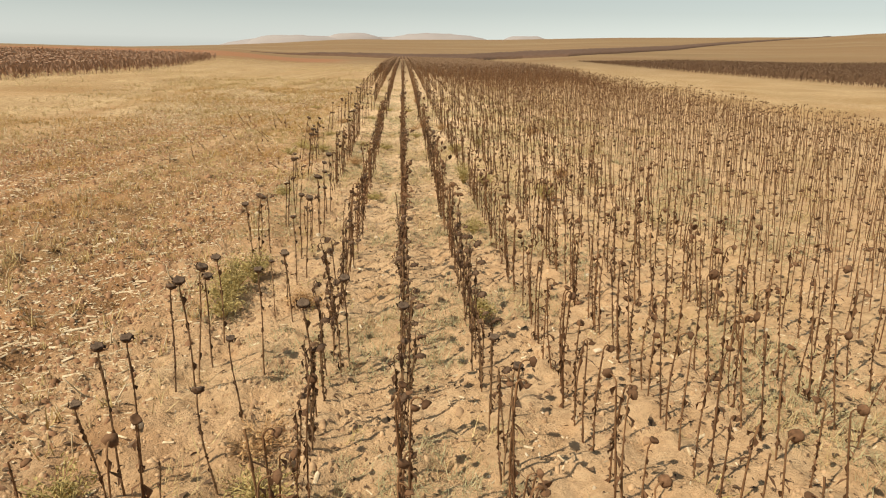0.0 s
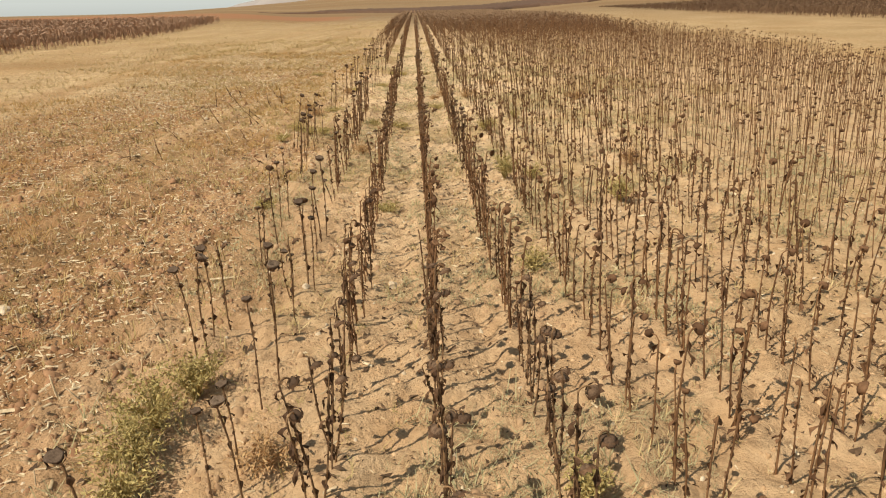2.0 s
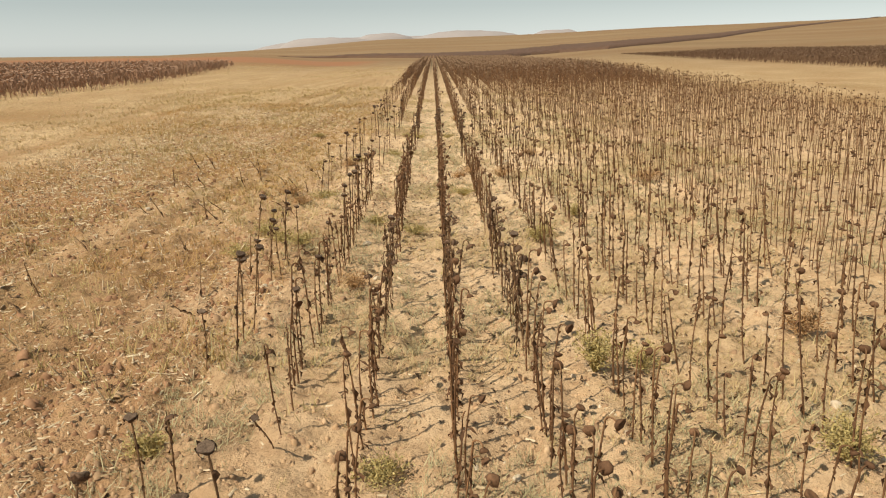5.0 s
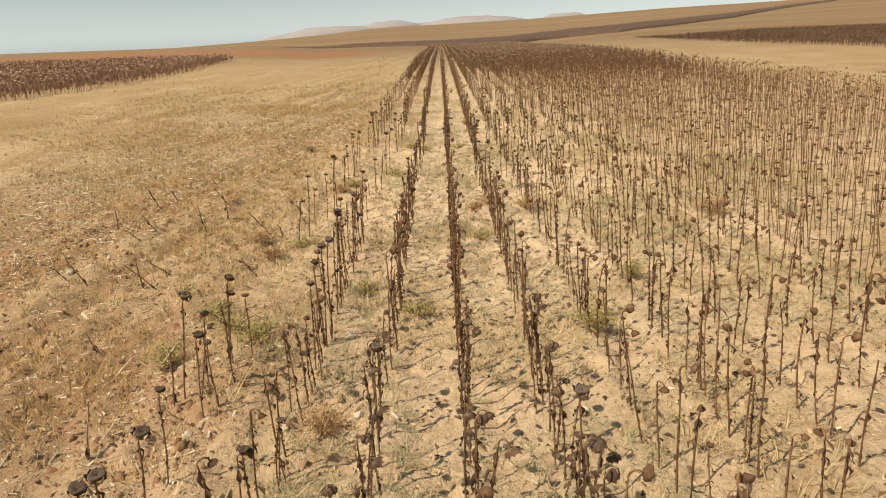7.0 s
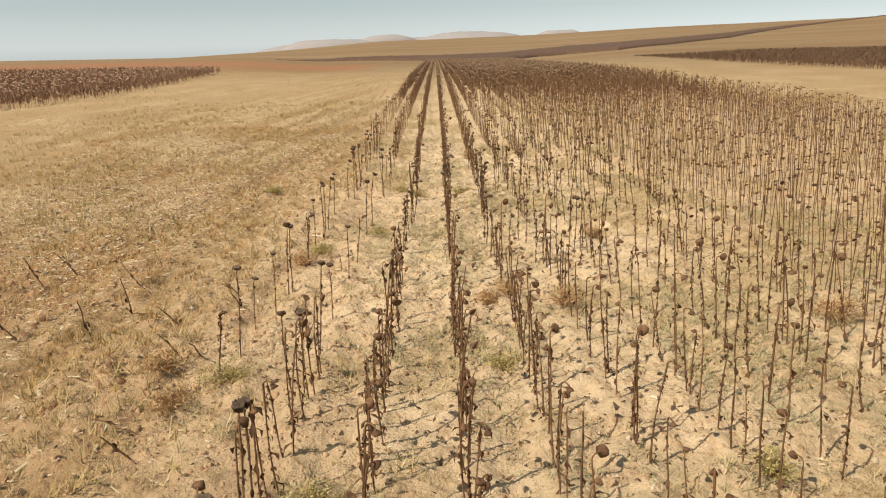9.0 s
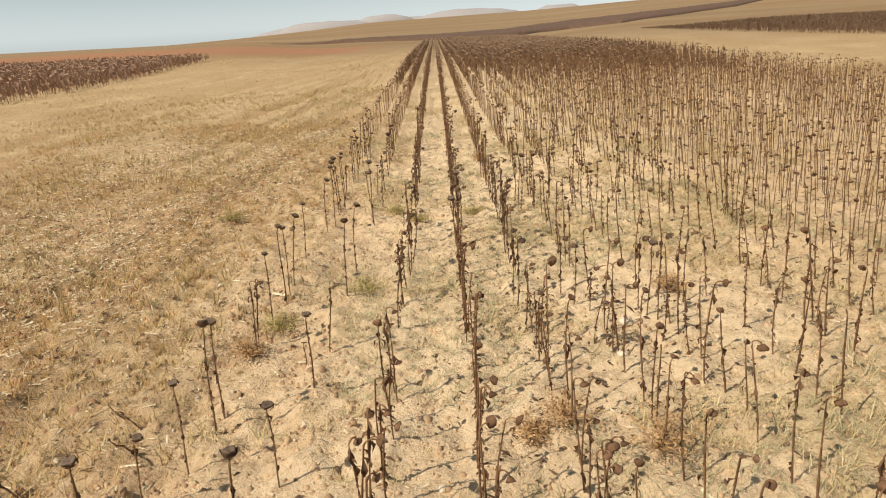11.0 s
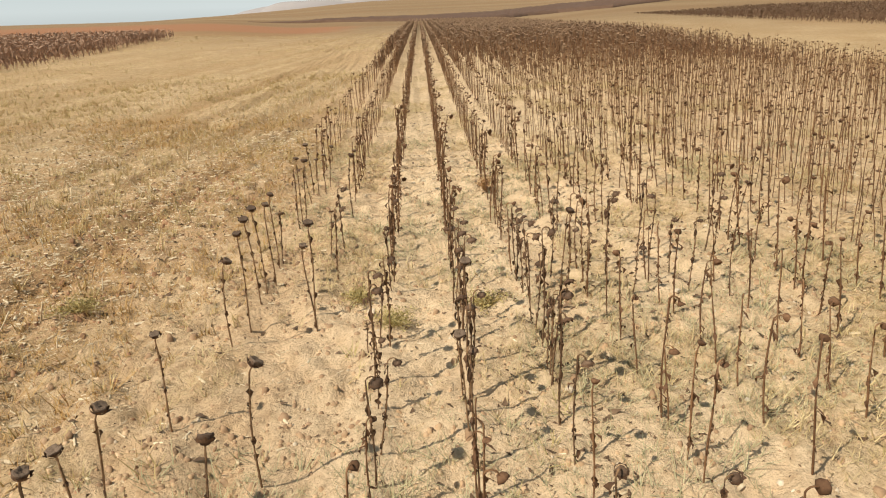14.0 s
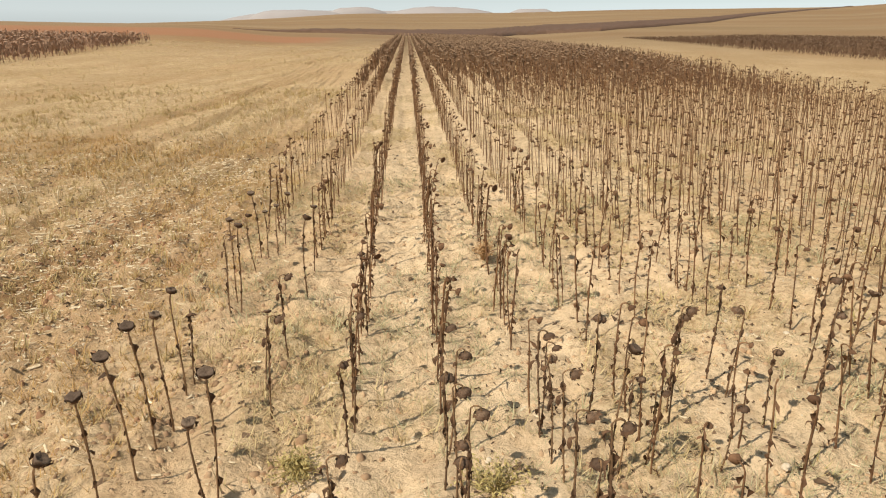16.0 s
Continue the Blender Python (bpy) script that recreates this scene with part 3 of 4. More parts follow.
def place_rest():
    rnd = np.random.default_rng(3)
    mid, far, last = [], [], []
    full = [plant_shapes(n, 1) for n in range(8)]
    full += [(p[0], p[1], p[2], p[3][:15]) for p in (plant_shapes(n + 40, 1) for n in range(8))]
    lean_ = [plant_shapes(n + 20, 0) for n in range(8)]

    def shape(p, n):
        head = [] if n == 6 else [(p[1][0], p[1][1], 1)]
        return flatten([(p[0][0], p[0][1], 0)] + head + [(v, f, 1) for v, f in p[3]])
    for y, x, h, _, near in CROP:
        if near:
            continue
        bare = 8 if y < 34 and x < 4.5 and (rnd.random() < 0.3 * float(fall(y, 9, 16)) * (x > 0.4)) else 0
        row = (rnd.integers(0, 8) + bare, x, y, float(surface_z(x, y)) - 0.01, rnd.uniform(-1.1, 1.1), (0.65 + 0.4 * h) * (1 + 0.4 * float(fall(y, 36, 60)) + 0.2 * float(fall(x, 2.5, 6))), h, rnd.normal(max(-0.13, -0.04 - 0.025 * x) if x > 0.3 else -0.01, 0.036), rnd.normal(0, 0.05))
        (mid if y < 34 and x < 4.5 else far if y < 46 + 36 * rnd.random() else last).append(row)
    scatter("sunflower_crop", [shape(p, n) for n, p in enumerate(full)], mid, [CROP_STALK, CROP_DARK], "rows of dried brown sunflowers standing in pale soil", "sunflowers")
    scatter("sunflower_crop", [shape(p, n) for n, p in enumerate(lean_)], far, [CROP_STALK, CROP_DARK], "dense dried brown sunflowers farther along the field", "sunflowers")
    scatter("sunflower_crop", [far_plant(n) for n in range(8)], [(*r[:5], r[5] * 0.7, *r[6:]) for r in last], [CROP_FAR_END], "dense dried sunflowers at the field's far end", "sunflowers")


# ---- neighbouring fields ----
def far_plant(n):
    rnd = random.Random(300 + n)
    V = [(-0.02, 0, 0), (0.02, 0, 0), (0.015, 0.01, 0.95), (-0.015, 0.01, 0.95)]
    Fc = [(0, 1, 2, 3)]
    for k in range(4):
        z, w, a = rnd.uniform(0.25, 0.85), rnd.uniform(0.05, 0.12), rnd.uniform(0, 3)
        o = len(V)
        V += [(-w * math.cos(a), -w * math.sin(a), z), (0, 0, z - 0.18), (w * math.cos(a), w * math.sin(a), z - 0.03), (0, 0.02, z + 0.1)]
        Fc.append((o, o + 1, o + 2, o + 3))
    o = len(V)
    V += [(-0.05, -0.035, 0.93), (0.05, -0.035, 0.93), (0.05, 0.035, 0.97), (-0.05, 0.035, 0.97)]
    Fc.append((o, o + 1, o + 2, o + 3))
    return np.array(V, np.float32), np.array(Fc, np.int32), np.zeros(len(Fc), np.int32)


place_near()
place_rest()


def far_field(label, inside, x0, x1, y0, y1, step, seed, material):
    rnd = np.random.default_rng(seed)
    xs = np.arange(x0, x1, ROW)
    ys = np.arange(y0, y1, step)
    X, Y = np.meshgrid(xs, ys)
    x, y = X.ravel() + rnd.normal(0, 0.06, X.size), Y.ravel() + rnd.normal(0, 0.15, X.size)
    keep = inside(x, y)
    x, y = x[keep], y[keep]
    n = len(x)
    rows = np.c_[rnd.integers(0, 5, n), x, y, surface_z(x, y), rnd.uniform(0, 6.28, n), rnd.uniform(0.9, 1.3, n), rnd.normal(0.95, 0.07, n) * (1 - 0.75 * fall(y, 95, 130) * (1 - fall(x, 36, 62)) * (x > 0)), rnd.normal(0, 0.06, n), rnd.normal(0, 0.06, n)]
    scatter("sunflower_crop", [far_plant(k) for k in range(5)], rows, [material], label, "sunflowers")


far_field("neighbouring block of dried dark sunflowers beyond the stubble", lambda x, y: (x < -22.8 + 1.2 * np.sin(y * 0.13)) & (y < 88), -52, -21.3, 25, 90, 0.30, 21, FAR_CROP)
far_field("neighbouring block of dried dark sunflowers across a pale strip", lambda x, y: (x > 36 + 0.0022 * np.clip(110 - y, 0, 99) ** 2) & (y < 134 + 0.1 * (x - 38)), 35, 110, 45, 143, 0.5, 22, WEDGE_CROP)


def crop_strip(label, edge_low, edge_high, height):
    """A far strip of standing crop: a ragged mass of upright blades between two lines over the land, each line as (bearing, distance) pairs."""
    a = np.linspace(0, 1, 500)
    lo_b, lo_r = np.interp(a, np.linspace(0, 1, len(edge_low)), [p[0] for p in edge_low]), np.exp(np.interp(a, np.linspace(0, 1, len(edge_low)), [math.log(p[1]) for p in edge_low]))
    hi_b, hi_r = np.interp(a, np.linspace(0, 1, len(edge_high)), [p[0] for p in edge_high]), np.exp(np.interp(a, np.linspace(0, 1, len(edge_high)), [math.log(p[1]) for p in edge_high]))
    V, Fc = [], []
    for n in range(9):
        f = n / 8
        b, r = np.radians(lo_b * (1 - f) + hi_b * f), lo_r * (1 - f) + hi_r * f
        x, y = r * np.sin(b), MID_Y + r * np.cos(b)
        z = surface_z(x, y)
        top = z + height * (0.7 + 0.4 * smooth_noise(x, y, 1.6)) * np.clip(12 * a, 0.2, 1) * (0.15 if n in (0, 8) else 1)
        o = len(V) * 2 * len(a)
        V.append(np.stack([np.c_[x, y, z - 0.3], np.c_[x, y, top]], 1).reshape(-1, 3))
        i = o + 2 * np.arange(len(a) - 1)
        if n in (0, 8):
            Fc.append(np.c_[i, i + 2, i + 3, i + 1])
        if n:
            q = o - 2 * len(a)
            j = 2 * np.arange(len(a) - 1)
            Fc.append(np.c_[q + j + 1, q + j + 3, o + j + 3, o + j + 1])
    tagged(mesh_object("sunflower_crop", np.concatenate(V), np.concatenate(Fc), [STRIP_CROP], smooth=True), label, "sunflowers", "", "stuff")


crop_strip("long dark strip of dried crop climbing the far slope", ((-14, 178), (-8, 174), (0, 158), (5, 152), (7.2, 160), (9, 174), (11.5, 179), (15.8, 174), (20, 207), (24.6, 274), (31, 681), (34.9, 1400)),
           ((-14, 180), (-8, 191), (0, 190), (5, 204), (7.2, 219), (9, 242), (11.5, 266), (15.8, 252), (20, 287), (24.6, 380), (31, 821), (34.9, 1480)), 0.7)



# ---- far hills ----
def hills():
    m, nt, b = nodes_of("hazed_far_hill", 0.95, 0.1)
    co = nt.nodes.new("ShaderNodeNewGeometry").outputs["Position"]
    # Distance haze is put into the hills' pale grey base colour.
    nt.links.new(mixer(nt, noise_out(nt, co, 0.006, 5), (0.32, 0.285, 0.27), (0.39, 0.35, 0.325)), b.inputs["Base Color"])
    rnd = np.random.default_rng(41)
    for bearing, rise, wide, off in ((-9, 0.36, 5, 3250), (-4.2, 0.66, 3.4, 3300), (3.3, 0.84, 6, 3400), (11, 0.84, 3.2, 3350), (1, 0.4, 17, 3900)):
        x, w, h = off * math.tan(radians(bearing)), off * math.tan(radians(wide)), 3 + off * math.tan(radians(rise))
        a, r = np.meshgrid(np.linspace(0, 2 * np.pi, 49)[:-1], np.linspace(0, 1, 12))
        px, py = x + w * r * np.cos(a), off + 0.5 * w * r * np.sin(a)
        z = h * (1 - 0.75 * r ** 2) * (0.93 + 0.14 * smooth_noise(px, py, 45)) - 60 * r ** 6
        i = (np.arange(11)[:, None] * 48 + np.arange(48)[None]).ravel()
        j = (np.arange(11)[:, None] * 48 + (np.arange(48)[None] + 1) % 48).ravel()
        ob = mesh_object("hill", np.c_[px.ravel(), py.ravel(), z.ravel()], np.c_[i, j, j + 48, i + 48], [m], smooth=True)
        tagged(ob, "low bare hill far off on the skyline, distance haze in its colour", "hill", "", "structure")


hills()


# ---- litter, grass and stones ----
def blade_shape(rnd, count, height, spread, width, bent):
    V, Fc = [], []
    for _ in range(count):
        a, b = rnd.uniform(0, 6.28), rnd.uniform(0, 6.28)
        x, y = spread * rnd.random() * math.cos(a), spread * rnd.random() * math.sin(a)
        h, lean = height * rnd.uniform(0.5, 1.1), rnd.uniform(0.1, bent) * height
        cx, cy = width * math.cos(b + 1.57), width * math.sin(b + 1.57)
        o = len(V)
        V += [(x - cx, y - cy, -0.02), (x + cx, y + cy, -0.02), (x + 0.25 * cx + lean * math.cos(b), y + 0.25 * cy + lean * math.sin(b), h), (x - 0.25 * cx + lean * math.cos(b), y - 0.25 * cy + lean * math.sin(b), h)]
        Fc.append((o, o + 1, o + 2, o + 3))
    return np.array(V, np.float32), np.array(Fc, np.int32), np.zeros(len(Fc), np.int32)


def chip_shape(rnd, length, width):
    """A lying straw or stalk bit: split and bowed, slightly raised at one end."""
    V = []
    for n in range(2):
        x, lift, side = (n - 0.5) * length, rnd.uniform(0, 0.12) * length * n, 0.06 * length * rnd.uniform(-1, 1)
        V += [(x, side - width, lift), (x, side, lift + 1.1 * width), (x, side + width, lift)]
    Fc = [(0, 1, 4, 3), (1, 2, 5, 4)]
    return np.array(V, np.float32), np.array(Fc, np.int32), np.zeros(len(Fc), np.int32)


def lump_shape(rnd, flat):
    """An uneven lump with eight corners and bulging sides."""
    V = [(0.5 * math.cos(k * 0.785) * rnd.uniform(0.55, 1.4), 0.5 * math.sin(k * 0.785) * rnd.uniform(0.55, 1.4), -0.1 - 0.1 * (k % 2)) for k in range(8)]
    V += [(0.3 * math.cos(k * 1.57 + 0.4) + rnd.uniform(-0.1, 0.1), 0.3 * math.sin(k * 1.57 + 0.4) + rnd.uniform(-0.1, 0.1), flat * rnd.uniform(0.35, 1.3)) for k in range(4)]
    Fc = []
    for k in range(4):
        Fc += [(2 * k, 2 * k + 1, 8 + k), (2 * k + 1, (2 * k + 2) % 8, 8 + (k + 1) % 4), (2 * k + 1, 8 + (k + 1) % 4, 8 + k)]
    Fc += [(8, 9, 10), (8, 10, 11)]
    return np.array(V, np.float32), np.array(Fc, np.int32), np.zeros(len(Fc), np.int32)


def spots(count, seed, weight, kinds, size, x0, x1, y0, y1, up=None, lean=0.0, sink=0.0):
    """Random places on the ground, thinned by weight(x, y)."""
    rnd = np.random.default_rng(seed)
    x, y = rnd.uniform(x0, x1, count * 4), y0 + (y1 - y0) * rnd.random(count * 4) ** 1.15
    keep = np.flatnonzero(rnd.random(count * 4) < weight(x, y))[:count]
    x, y = x[keep], y[keep]
    n = len(x)
    s = rnd.uniform(size[0], size[1], n) * (0.6 + 0.8 * rnd.random(n) ** 3)
    return np.c_[rnd.integers(0, kinds, n), x, y, surface_z(x, y) - sink * s, rnd.uniform(0, 6.28, n), s, s if up is None else s * up, rnd.normal(0, lean, n), rnd.normal(0, lean, n)]


rnd_s = random.Random(9)
CHIPS = [chip_shape(rnd_s, 1.0, rnd_s.uniform(0.07, 0.2)) for _ in range(6)]
STRAWS = [chip_shape(rnd_s, 1.0, rnd_s.uniform(0.03, 0.07)) for _ in range(4)]
CURLS = []
for _ in range(5):
    v, f = leaf_shape(rnd_s, (0, 0, 0.25), 0.0, 0.9, 0.55, 2)
    CURLS.append(flatten([([(p.x - 0.4, p.y, max(p.z, 0.03 * rnd_s.random()) * 0.8) for p in v], f, 0)]))
LUMPS = [lump_shape(rnd_s, f) for f in (0.35, 0.5, 0.62, 0.3, 0.42)]
TUFTS = [blade_shape(rnd_s, 9, 1.0, 0.6, 0.045, 1.1) for _ in range(6)]
WISPS = [blade_shape(rnd_s, 7, 1.0, 0.8, 0.035, 1.6) for _ in range(6)]
streaks = lambda x, y: fall(smooth_noise(x - 0.15 * y, y * 0.1, 1.1), 0.3, 0.75)
blot = lambda x, y, size: fall(smooth_noise(x, y, size), 0.42, 0.75)

scatter("straw_litter", CHIPS, spots(86000, 51, lambda x, y: (1 - edge(x, y)) * (0.25 + 0.75 * streaks(x, y)) * (1 - 0.7 * fall(-x, 7, 14)) * (0.7 + 0.3 * fall(y, 18, 26) + 0.3 * (1 - fall(y, 6, 10))), 6, (0.018, 0.08), -11, -0.9, 1.5, 38, None, 0.15),
        [STRAW_MAT], "pale broken straw strewn over harvested stubble", "straw")
scatter("straw_litter", CHIPS, spots(7000, 52, lambda x, y: edge(x, y) * 0.5 + 0 * y, 6, (0.02, 0.09), -2.4, 8, 1, 40, None, 0.15),
        [STRAW_MAT], "sparse pale straw bits between the rows", "straw")
scatter("earth_clods", LUMPS, spots(9000, 65, lambda x, y: (0.2 + 0.8 * blot(x + 6, y, 0.8)) * fall(x, -3.4, -2.4) * (1 - 0.75 * fall(x, -1.2, -0.3)), 5, (0.02, 0.075), -3.4, 4, 3, 34, None, 0.1, 0.05),
        [DARK_CLOD], "brown broken clods along the crop's edge", "clods")
scatter("leaf_litter", CURLS, spots(42000, 53, lambda x, y: 0.35 + 0.6 * streaks(x, y) - 0.12 * edge(x, y), 5, (0.025, 0.11), -11, 6, 1, 40, None, 0.3),
        [LITTER_MAT], "dark dead leaf and stalk litter on soil", "litter")
scatter("earth_clods", LUMPS, spots(30000, 54, lambda x, y: 0.25 + 0.75 * blot(x, y, 1.1), 5, (0.012, 0.055), -6.5, 5, 2.5, 36, None, 0.0, 0.1),
        [CLOD_MAT], "crumbly ochre earth clods", "clods")
scatter("gravel", LUMPS, spots(5200, 55, lambda x, y: 0.3 + 0.5 * blot(x, y, 2.0), 5, (0.012, 0.05), -9, 8, 1, 40, None, 0.0, 0.05),
        [STONE_MAT], "small pale limestone pebbles on the soil", "gravel")
scatter("dry_grass", TUFTS, spots(13000, 56, lambda x, y: (1 - edge(x, y)) * (0.2 + 0.8 * blot(x + 5, y, 1.6)) * (1 - 0.6 * fall(-x, 8, 15)), 6, (0.05, 0.14), -16, -2.0, 1, 50, None, 0.1),
        [GRASS_MAT], "tufts of dry yellow grass in the stubble", "grass")
scatter("dry_grass", WISPS, spots(9500, 60, lambda x, y: (0.25 + 0.75 * blot(x, y, 4.0)) * (1 - fall(x, -2.8, -2.2)), 6, (0.06, 0.16), -38, -2.2, 36, 95, None, 0.1),
        [PALE_GRASS], "pale dry grass over the farther stubble", "grass")
scatter("dry_grass", WISPS, spots(15000, 57, lambda x, y: edge(x, y) * (0.04 + 0.96 * fall(smooth_noise(x, y, 0.9), 0.52, 0.78)) * (0.3 + 0.7 * fall(y, 8, 20)), 6, (0.045, 0.125), -2.4, 9, 1, 45, None, 0.1),
        [PALE_GRASS], "thin dry grass between sunflower rows", "grass")
scatter("dry_grass", WISPS, spots(17000, 64, lambda x, y: edge(x, y) * np.maximum(fall(smooth_noise(x + 4, y + 2, 1.1), 0.56, 0.8), 0.75 * fall(smooth_noise(x, y + 3, 1.0), 0.35, 0.7) * fall(x, -0.2, 0.6) * fall(y, 16.5, 18.5) * (1 - fall(y, 23, 25))), 6, (0.04, 0.11), -2.6, 7, 5, 36, None, 0.1),
        [GREY_GRASS], "patches of grey-green grass between sunflower rows", "grass")
scatter("weeds", WISPS, spots(6000, 58, lambda x, y: fall(smooth_noise(x + 3, y + 8, 1.4), 0.5, 0.75) * (0.9 - 0.6 * fall(x, -2, 0)) * (0.45 + 0.55 * fall(y, 13, 16) * (1 - fall(y, 22, 25))), 6, (0.045, 0.125), -9, 7, 1, 36, None, 0.1),
        [WEED_MAT], "low yellow-green weeds on the soil", "weeds")

scatter("dry_grass", WISPS, spots(12000, 61, lambda x, y: (1 - edge(x, y)) * fall(smooth_noise(x + 7, y, 1.9), 0.5, 0.75) * (1 - 0.5 * fall(-x, 8, 13)), 6, (0.05, 0.13), -14, -2.0, 4, 40, None, 0.1),
        [GOLD_GRASS], "patches of golden dry grass in the stubble", "grass")

scatter("earth_clods", LUMPS, spots(22000, 62, lambda x, y: (1 - edge(x, y)) * (0.25 + 0.75 * streaks(x, y)) * (1 - 0.75 * fall(y, 15, 26)), 5, (0.022, 0.09), -10, -1.9, 2, 34, None, 0.2, 0.1),
        [RED_CLOD], "turned red-brown clods in the harvested stubble", "clods")
scatter("straw_litter", STRAWS, spots(2200, 63, lambda x, y: (1 - edge(x, y)) * (0.2 + 0.8 * streaks(x + 3, y)) * (1 - 0.7 * fall(y, 14, 24)), 4, (0.08, 0.22), -10, -2.0, 2, 34, None, 0.25),
        [STRAW_MAT], "longer bleached stalk pieces lying on stubble", "straw")

def stem_shape(rnd):
    vs, fs = tube([(0, 0, -0.02), (rnd.uniform(-0.03, 0.03), rnd.uniform(-0.03, 0.03), 0.5), (rnd.uniform(-0.1, 0.1), rnd.uniform(-0.1, 0.1), 1.0)], [0.05, 0.045, 0.035], 4)
    fs.append((8, 9, 10, 11))
    return flatten([(vs, fs, 0)])


STEMS = [stem_shape(rnd_s) for _ in range(4)]
scatter("stubble", STEMS, spots(9500, 59, lambda x, y: (1 - edge(x, y)) * (0.15 + 0.7 * streaks(x + 2, y)), 4, (0.05, 0.16), -16, -2.2, 1, 48, None, 0.3),
        [STRAW_MAT], "short cut stubble stems standing in the soil", "stubble")


# ---- single things by the way ----
def dead_stalk(x, y, height, lean_x, lean_y):
    """A bare broken stalk that leans."""
    rnd = random.Random(int(1000 * (x + 50) + y))
    plant = new("broken_stalk")
    pts = [Vector((0.02 * rnd.uniform(-1, 1) * t, 0.02 * rnd.uniform(-1, 1) * t, t * height)) for t in (0, 0.25, 0.5, 0.75, 1)]
    part("stem", *tube(pts, [0.009, 0.008, 0.0085, 0.007, 0.005], 5), STALK_MAT, plant)
    for _ in range(2):
        part("leaf", *leaf_shape(rnd, pts[rnd.randint(1, 3)], rnd.uniform(0, 6), 0.1, 0.03, 4), LEAF_MAT, plant)
    plant.matrix_basis = pose(x, y, float(surface_z(x, y)) - 0.01, lean_x, lean_y, 0)
    tagged(plant, "bare brown broken stalk leaning in the stubble", "stalk", "broken stalks in the stubble")


rnd_d = random.Random(77)
for _ in range(34):
    y = rnd_d.uniform(15.5, 24)
    dead_stalk(-2.5 - 3.2 * rnd_d.random() ** 1.3, y, rnd_d.uniform(0.25, 0.6), rnd_d.gauss(0, 25), rnd_d.gauss(-25, 28))


def bush(x, y, size, height, material, label, seed):
    """A weed: many fine stems from one root, with small leaf blades."""
    rnd = random.Random(seed)
    ob = new("weed_bush")
    V, Fc, LV, LF = [], [], [], []
    for _ in range(60):
        a, out = rnd.uniform(0, 6.28), rnd.random() ** 0.7 * size
        h = height * rnd.uniform(0.45, 1.0) * (1 - 0.35 * out / size)
        tip = Vector((out * math.cos(a), out * math.sin(a), h))
        mid = Vector((0.35 * tip.x, 0.35 * tip.y, 0.55 * h))
        vs, fs = tube([(0, 0, -0.02), mid, tip], [0.004, 0.003, 0.0012], 3)
        Fc += [tuple(len(V) + i for i in f) for f in fs]
        V += vs
        for _ in range(22 if height > 0.3 else 10):
            t = rnd.uniform(0.25, 1)
            p = mid.lerp(tip, (t - 0.25) / 0.75) + Vector((rnd.gauss(0, 0.025), rnd.gauss(0, 0.025), rnd.gauss(0, 0.02)))
            d = Vector((rnd.gauss(0, 1), rnd.gauss(0, 1), rnd.gauss(0.5, 0.8))).normalized()
            c = d.cross(Vector((rnd.gauss(0, 1), rnd.gauss(0, 1), rnd.gauss(0, 1)))).normalized()
            ln, w = rnd.uniform(0.02, 0.05), rnd.uniform(0.003, 0.008)
            LF.append((len(LV), len(LV) + 1, len(LV) + 2, len(LV) + 3))
            LV += [p, p + d * ln * 0.5 + c * w, p + d * ln, p + d * ln * 0.5 - c * w]
    part("foliage", V + LV, Fc + [tuple(len(V) + i for i in f) for f in LF], material, ob)
    ob.matrix_basis = pose(x, y, float(surface_z(x, y)), 0, 0, rnd.uniform(0, 360))
    tagged(ob, label, "weed", "weeds among the rows")


GREEN, RUST = "bushy yellow-green weed growing at the crop's edge", "dry rust-gold weed on the soil among sunflowers"
GREEN_WEEDS_A = (
    (-1.93, 8.5, 0.36, 0.5), (-1.8, 8.85, 0.28, 0.48), (-1.95, 8.2, 0.32, 0.4), (-1.92, 7.9, 0.28, 0.26), (-0.93, 5.1, 0.28, 0.2), (-2.15, 5.1, 0.34, 0.22), (0.83, 7.71, 0.16, 0.35),
    (1.1, 10.9, 0.26, 0.3), (1.26, 14.3, 0.24, 0.5), (-0.53, 13.0, 0.24, 0.14), (0.43, 21.06, 0.3, 0.16), (1.42, 18.0, 0.26, 0.35), (2.19, 19.37, 0.2, 0.25), (1.73, 14.4, 0.3, 0.28),
)
GREEN_WEEDS_B = (
    (-0.44, 18.5, 0.26, 0.18), (-1.1, 19.2, 0.24, 0.18), (-2.89, 17.64, 0.3, 0.2), (-1.16, 25.6, 0.32, 0.16), (-3.7, 28.5, 0.34, 0.14), (2.71, 13.06, 0.22, 0.4), (-2.27, 13.33, 0.2, 0.18),
    (-2.43, 18.26, 0.4, 0.2), (-2.74, 18.6, 0.34, 0.2), (-2.1, 18.0, 0.3, 0.16), (-2.0, 24.65, 0.3, 0.14), (-0.58, 28.0, 0.28, 0.18), (0.3, 28.4, 0.32, 0.16), (-0.98, 28.55, 0.22, 0.12), (-2.2, 20.9, 0.34, 0.18),
)
RUST_WEEDS = (
    (-0.99, 5.6, 0.3, 0.2), (-1.1, 8.1, 0.28, 0.14), (1.28, 22.4, 0.36, 0.3), (0.66, 22.75, 0.34, 0.2), (0.4, 22.7, 0.2, 0.18), (4.3, 22.0, 0.4, 0.35), (-2.14, 24.05, 0.24, 0.2), (0.65, 32.14, 0.16, 0.3),
    (3.53, 15.01, 0.25, 0.4), (-2.6, 20.45, 0.28, 0.18), (-2.87, 21.0, 0.3, 0.2), (-1.14, 16.5, 0.24, 0.25), (2.33, 25.14, 0.26, 0.2),
)
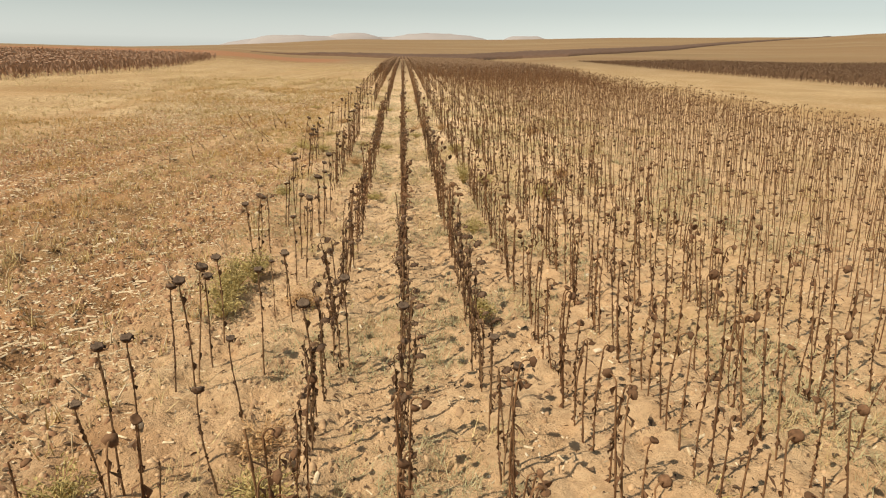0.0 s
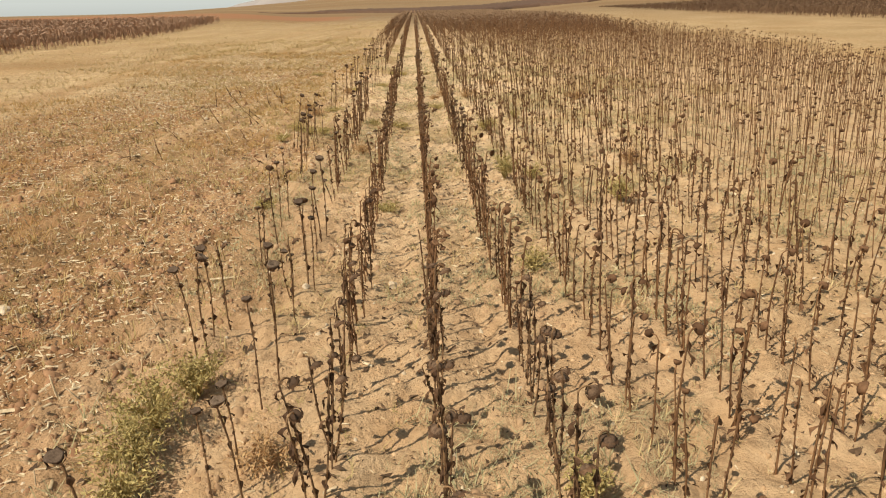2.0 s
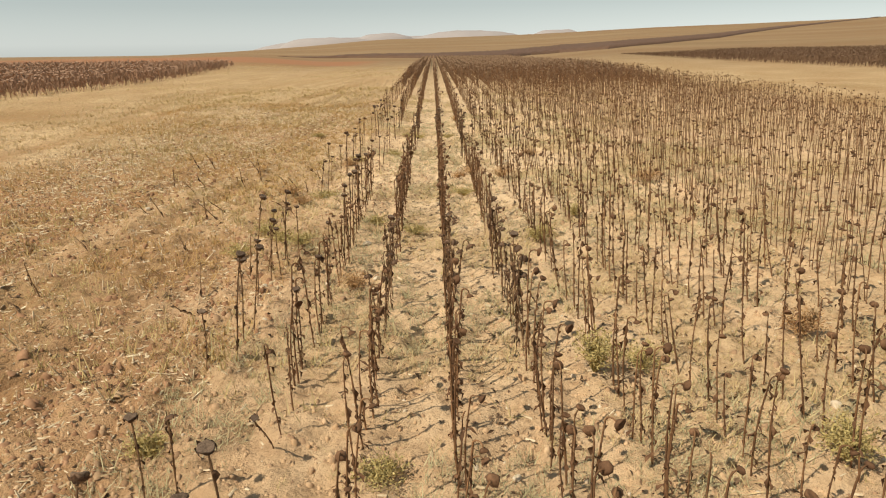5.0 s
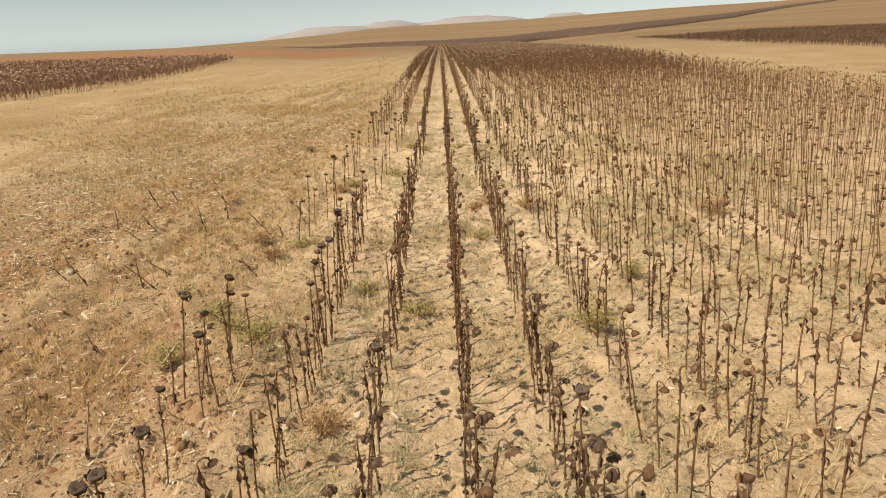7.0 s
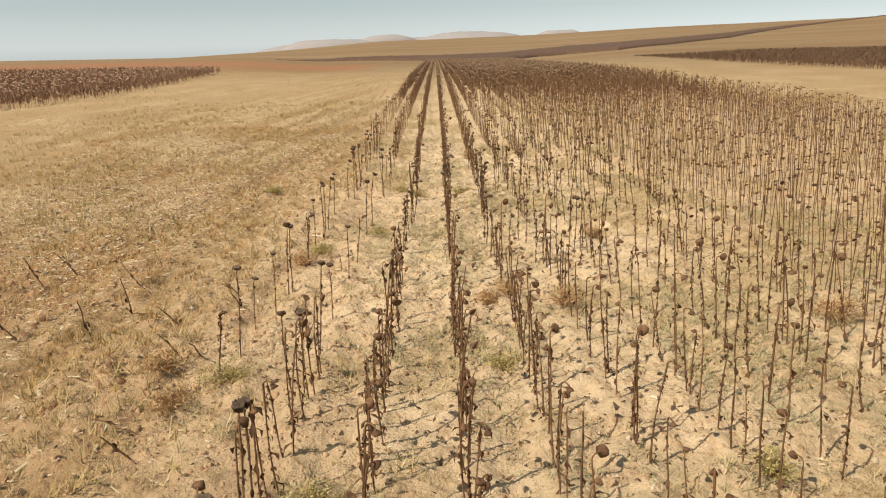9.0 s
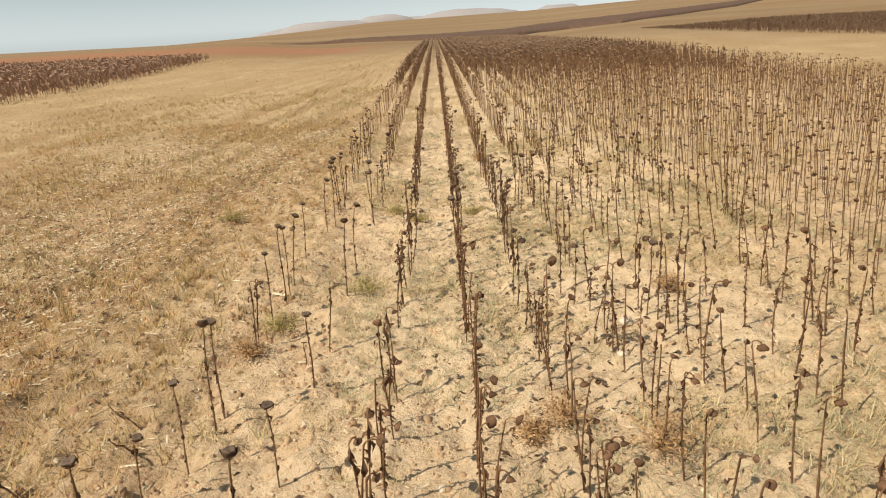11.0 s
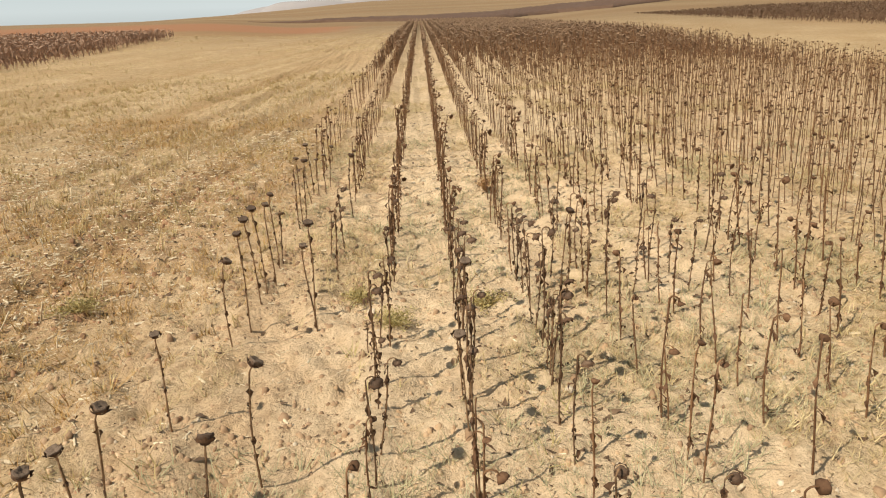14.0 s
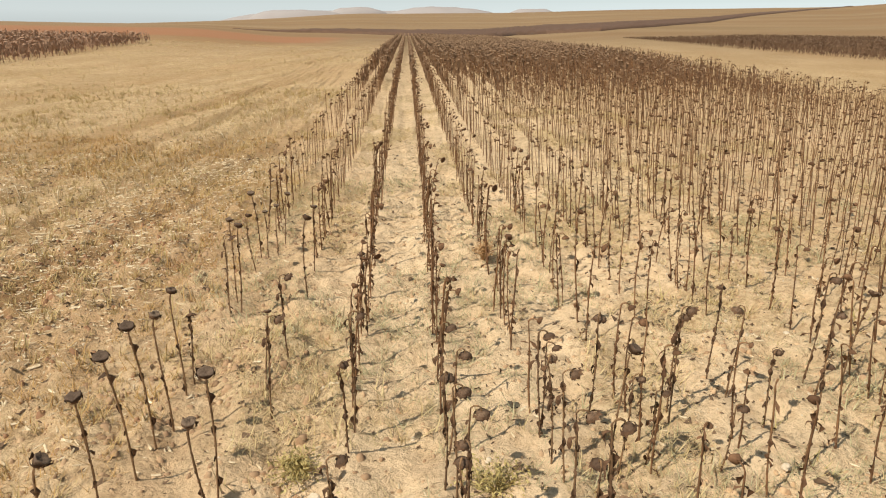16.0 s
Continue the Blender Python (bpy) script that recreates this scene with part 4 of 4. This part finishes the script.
for n, (x, y, size, height) in enumerate(GREEN_WEEDS_A + GREEN_WEEDS_B):
    bush(x, y, size, height, WEED_MAT, GREEN, 400 + n)
for n, (x, y, size, height) in enumerate(RUST_WEEDS):
    bush(x, y, size, height, RUST_MAT, RUST, 450 + n)


def stone(x, y, size, seed):
    bm = bmesh.new()
    rnd = random.Random(seed)
    bmesh.ops.create_icosphere(bm, subdivisions=2, radius=0.5)
    cuts = [Vector((rnd.gauss(0, 1), rnd.gauss(0, 1), rnd.gauss(0, 1))).normalized() for _ in range(7)]
    for v in bm.verts:
        for c in cuts:
            over = v.co.dot(c) - 0.34
            if over > 0:
                v.co -= c * over
        v.co += Vector((rnd.gauss(0, 0.012), rnd.gauss(0, 0.012), rnd.gauss(0, 0.012)))
        v.co *= size
        v.co.z *= 0.7
    me = bpy.data.meshes.new("stone")
    bm.to_mesh(me)
    bm.free()
    me.materials.append(STONE_MAT)
    ob = new("stone", me)
    ob.matrix_basis = pose(x, y, float(surface_z(x, y)) + 0.12 * size, 0, 0, rnd.uniform(0, 360))
    tagged(ob, "pale rough limestone lying on dry soil", "stone", "stones in the field")


for n, (x, y, size) in enumerate(((1.64, 24.46, 0.18), (-4.13, 10.41, 0.14), (-0.40, 10.76, 0.13), (-2.46, 11.98, 0.1), (-1.26, 10.58, 0.1), (-1.14, 18.02, 0.14), (-2.21, 16.42, 0.09), (-0.88, 16.63, 0.1),
                                  (1.00, 16.64, 0.09), (-1.46, 16.48, 0.08), (1.40, 23.74, 0.12), (-1.98, 5.85, 0.1), (0.28, 29.13, 0.07), (-0.82, 28.33, 0.1), (2.23, 28.50, 0.08), (0.77, 26.91, 0.09), (1.90, 7.05, 0.1),
                                  (2.40, 9.16, 0.09), (3.06, 13.72, 0.1), (-3.38, 14.48, 0.1), (-5.14, 19.91, 0.11), (2.44, 21.35, 0.08), (-3.05, 25.92, 0.08), (0.40, 12.96, 0.07), (-0.29, 22.15, 0.07), (1.05, 25.80, 0.07))):
    stone(x, y, size, 700 + n)
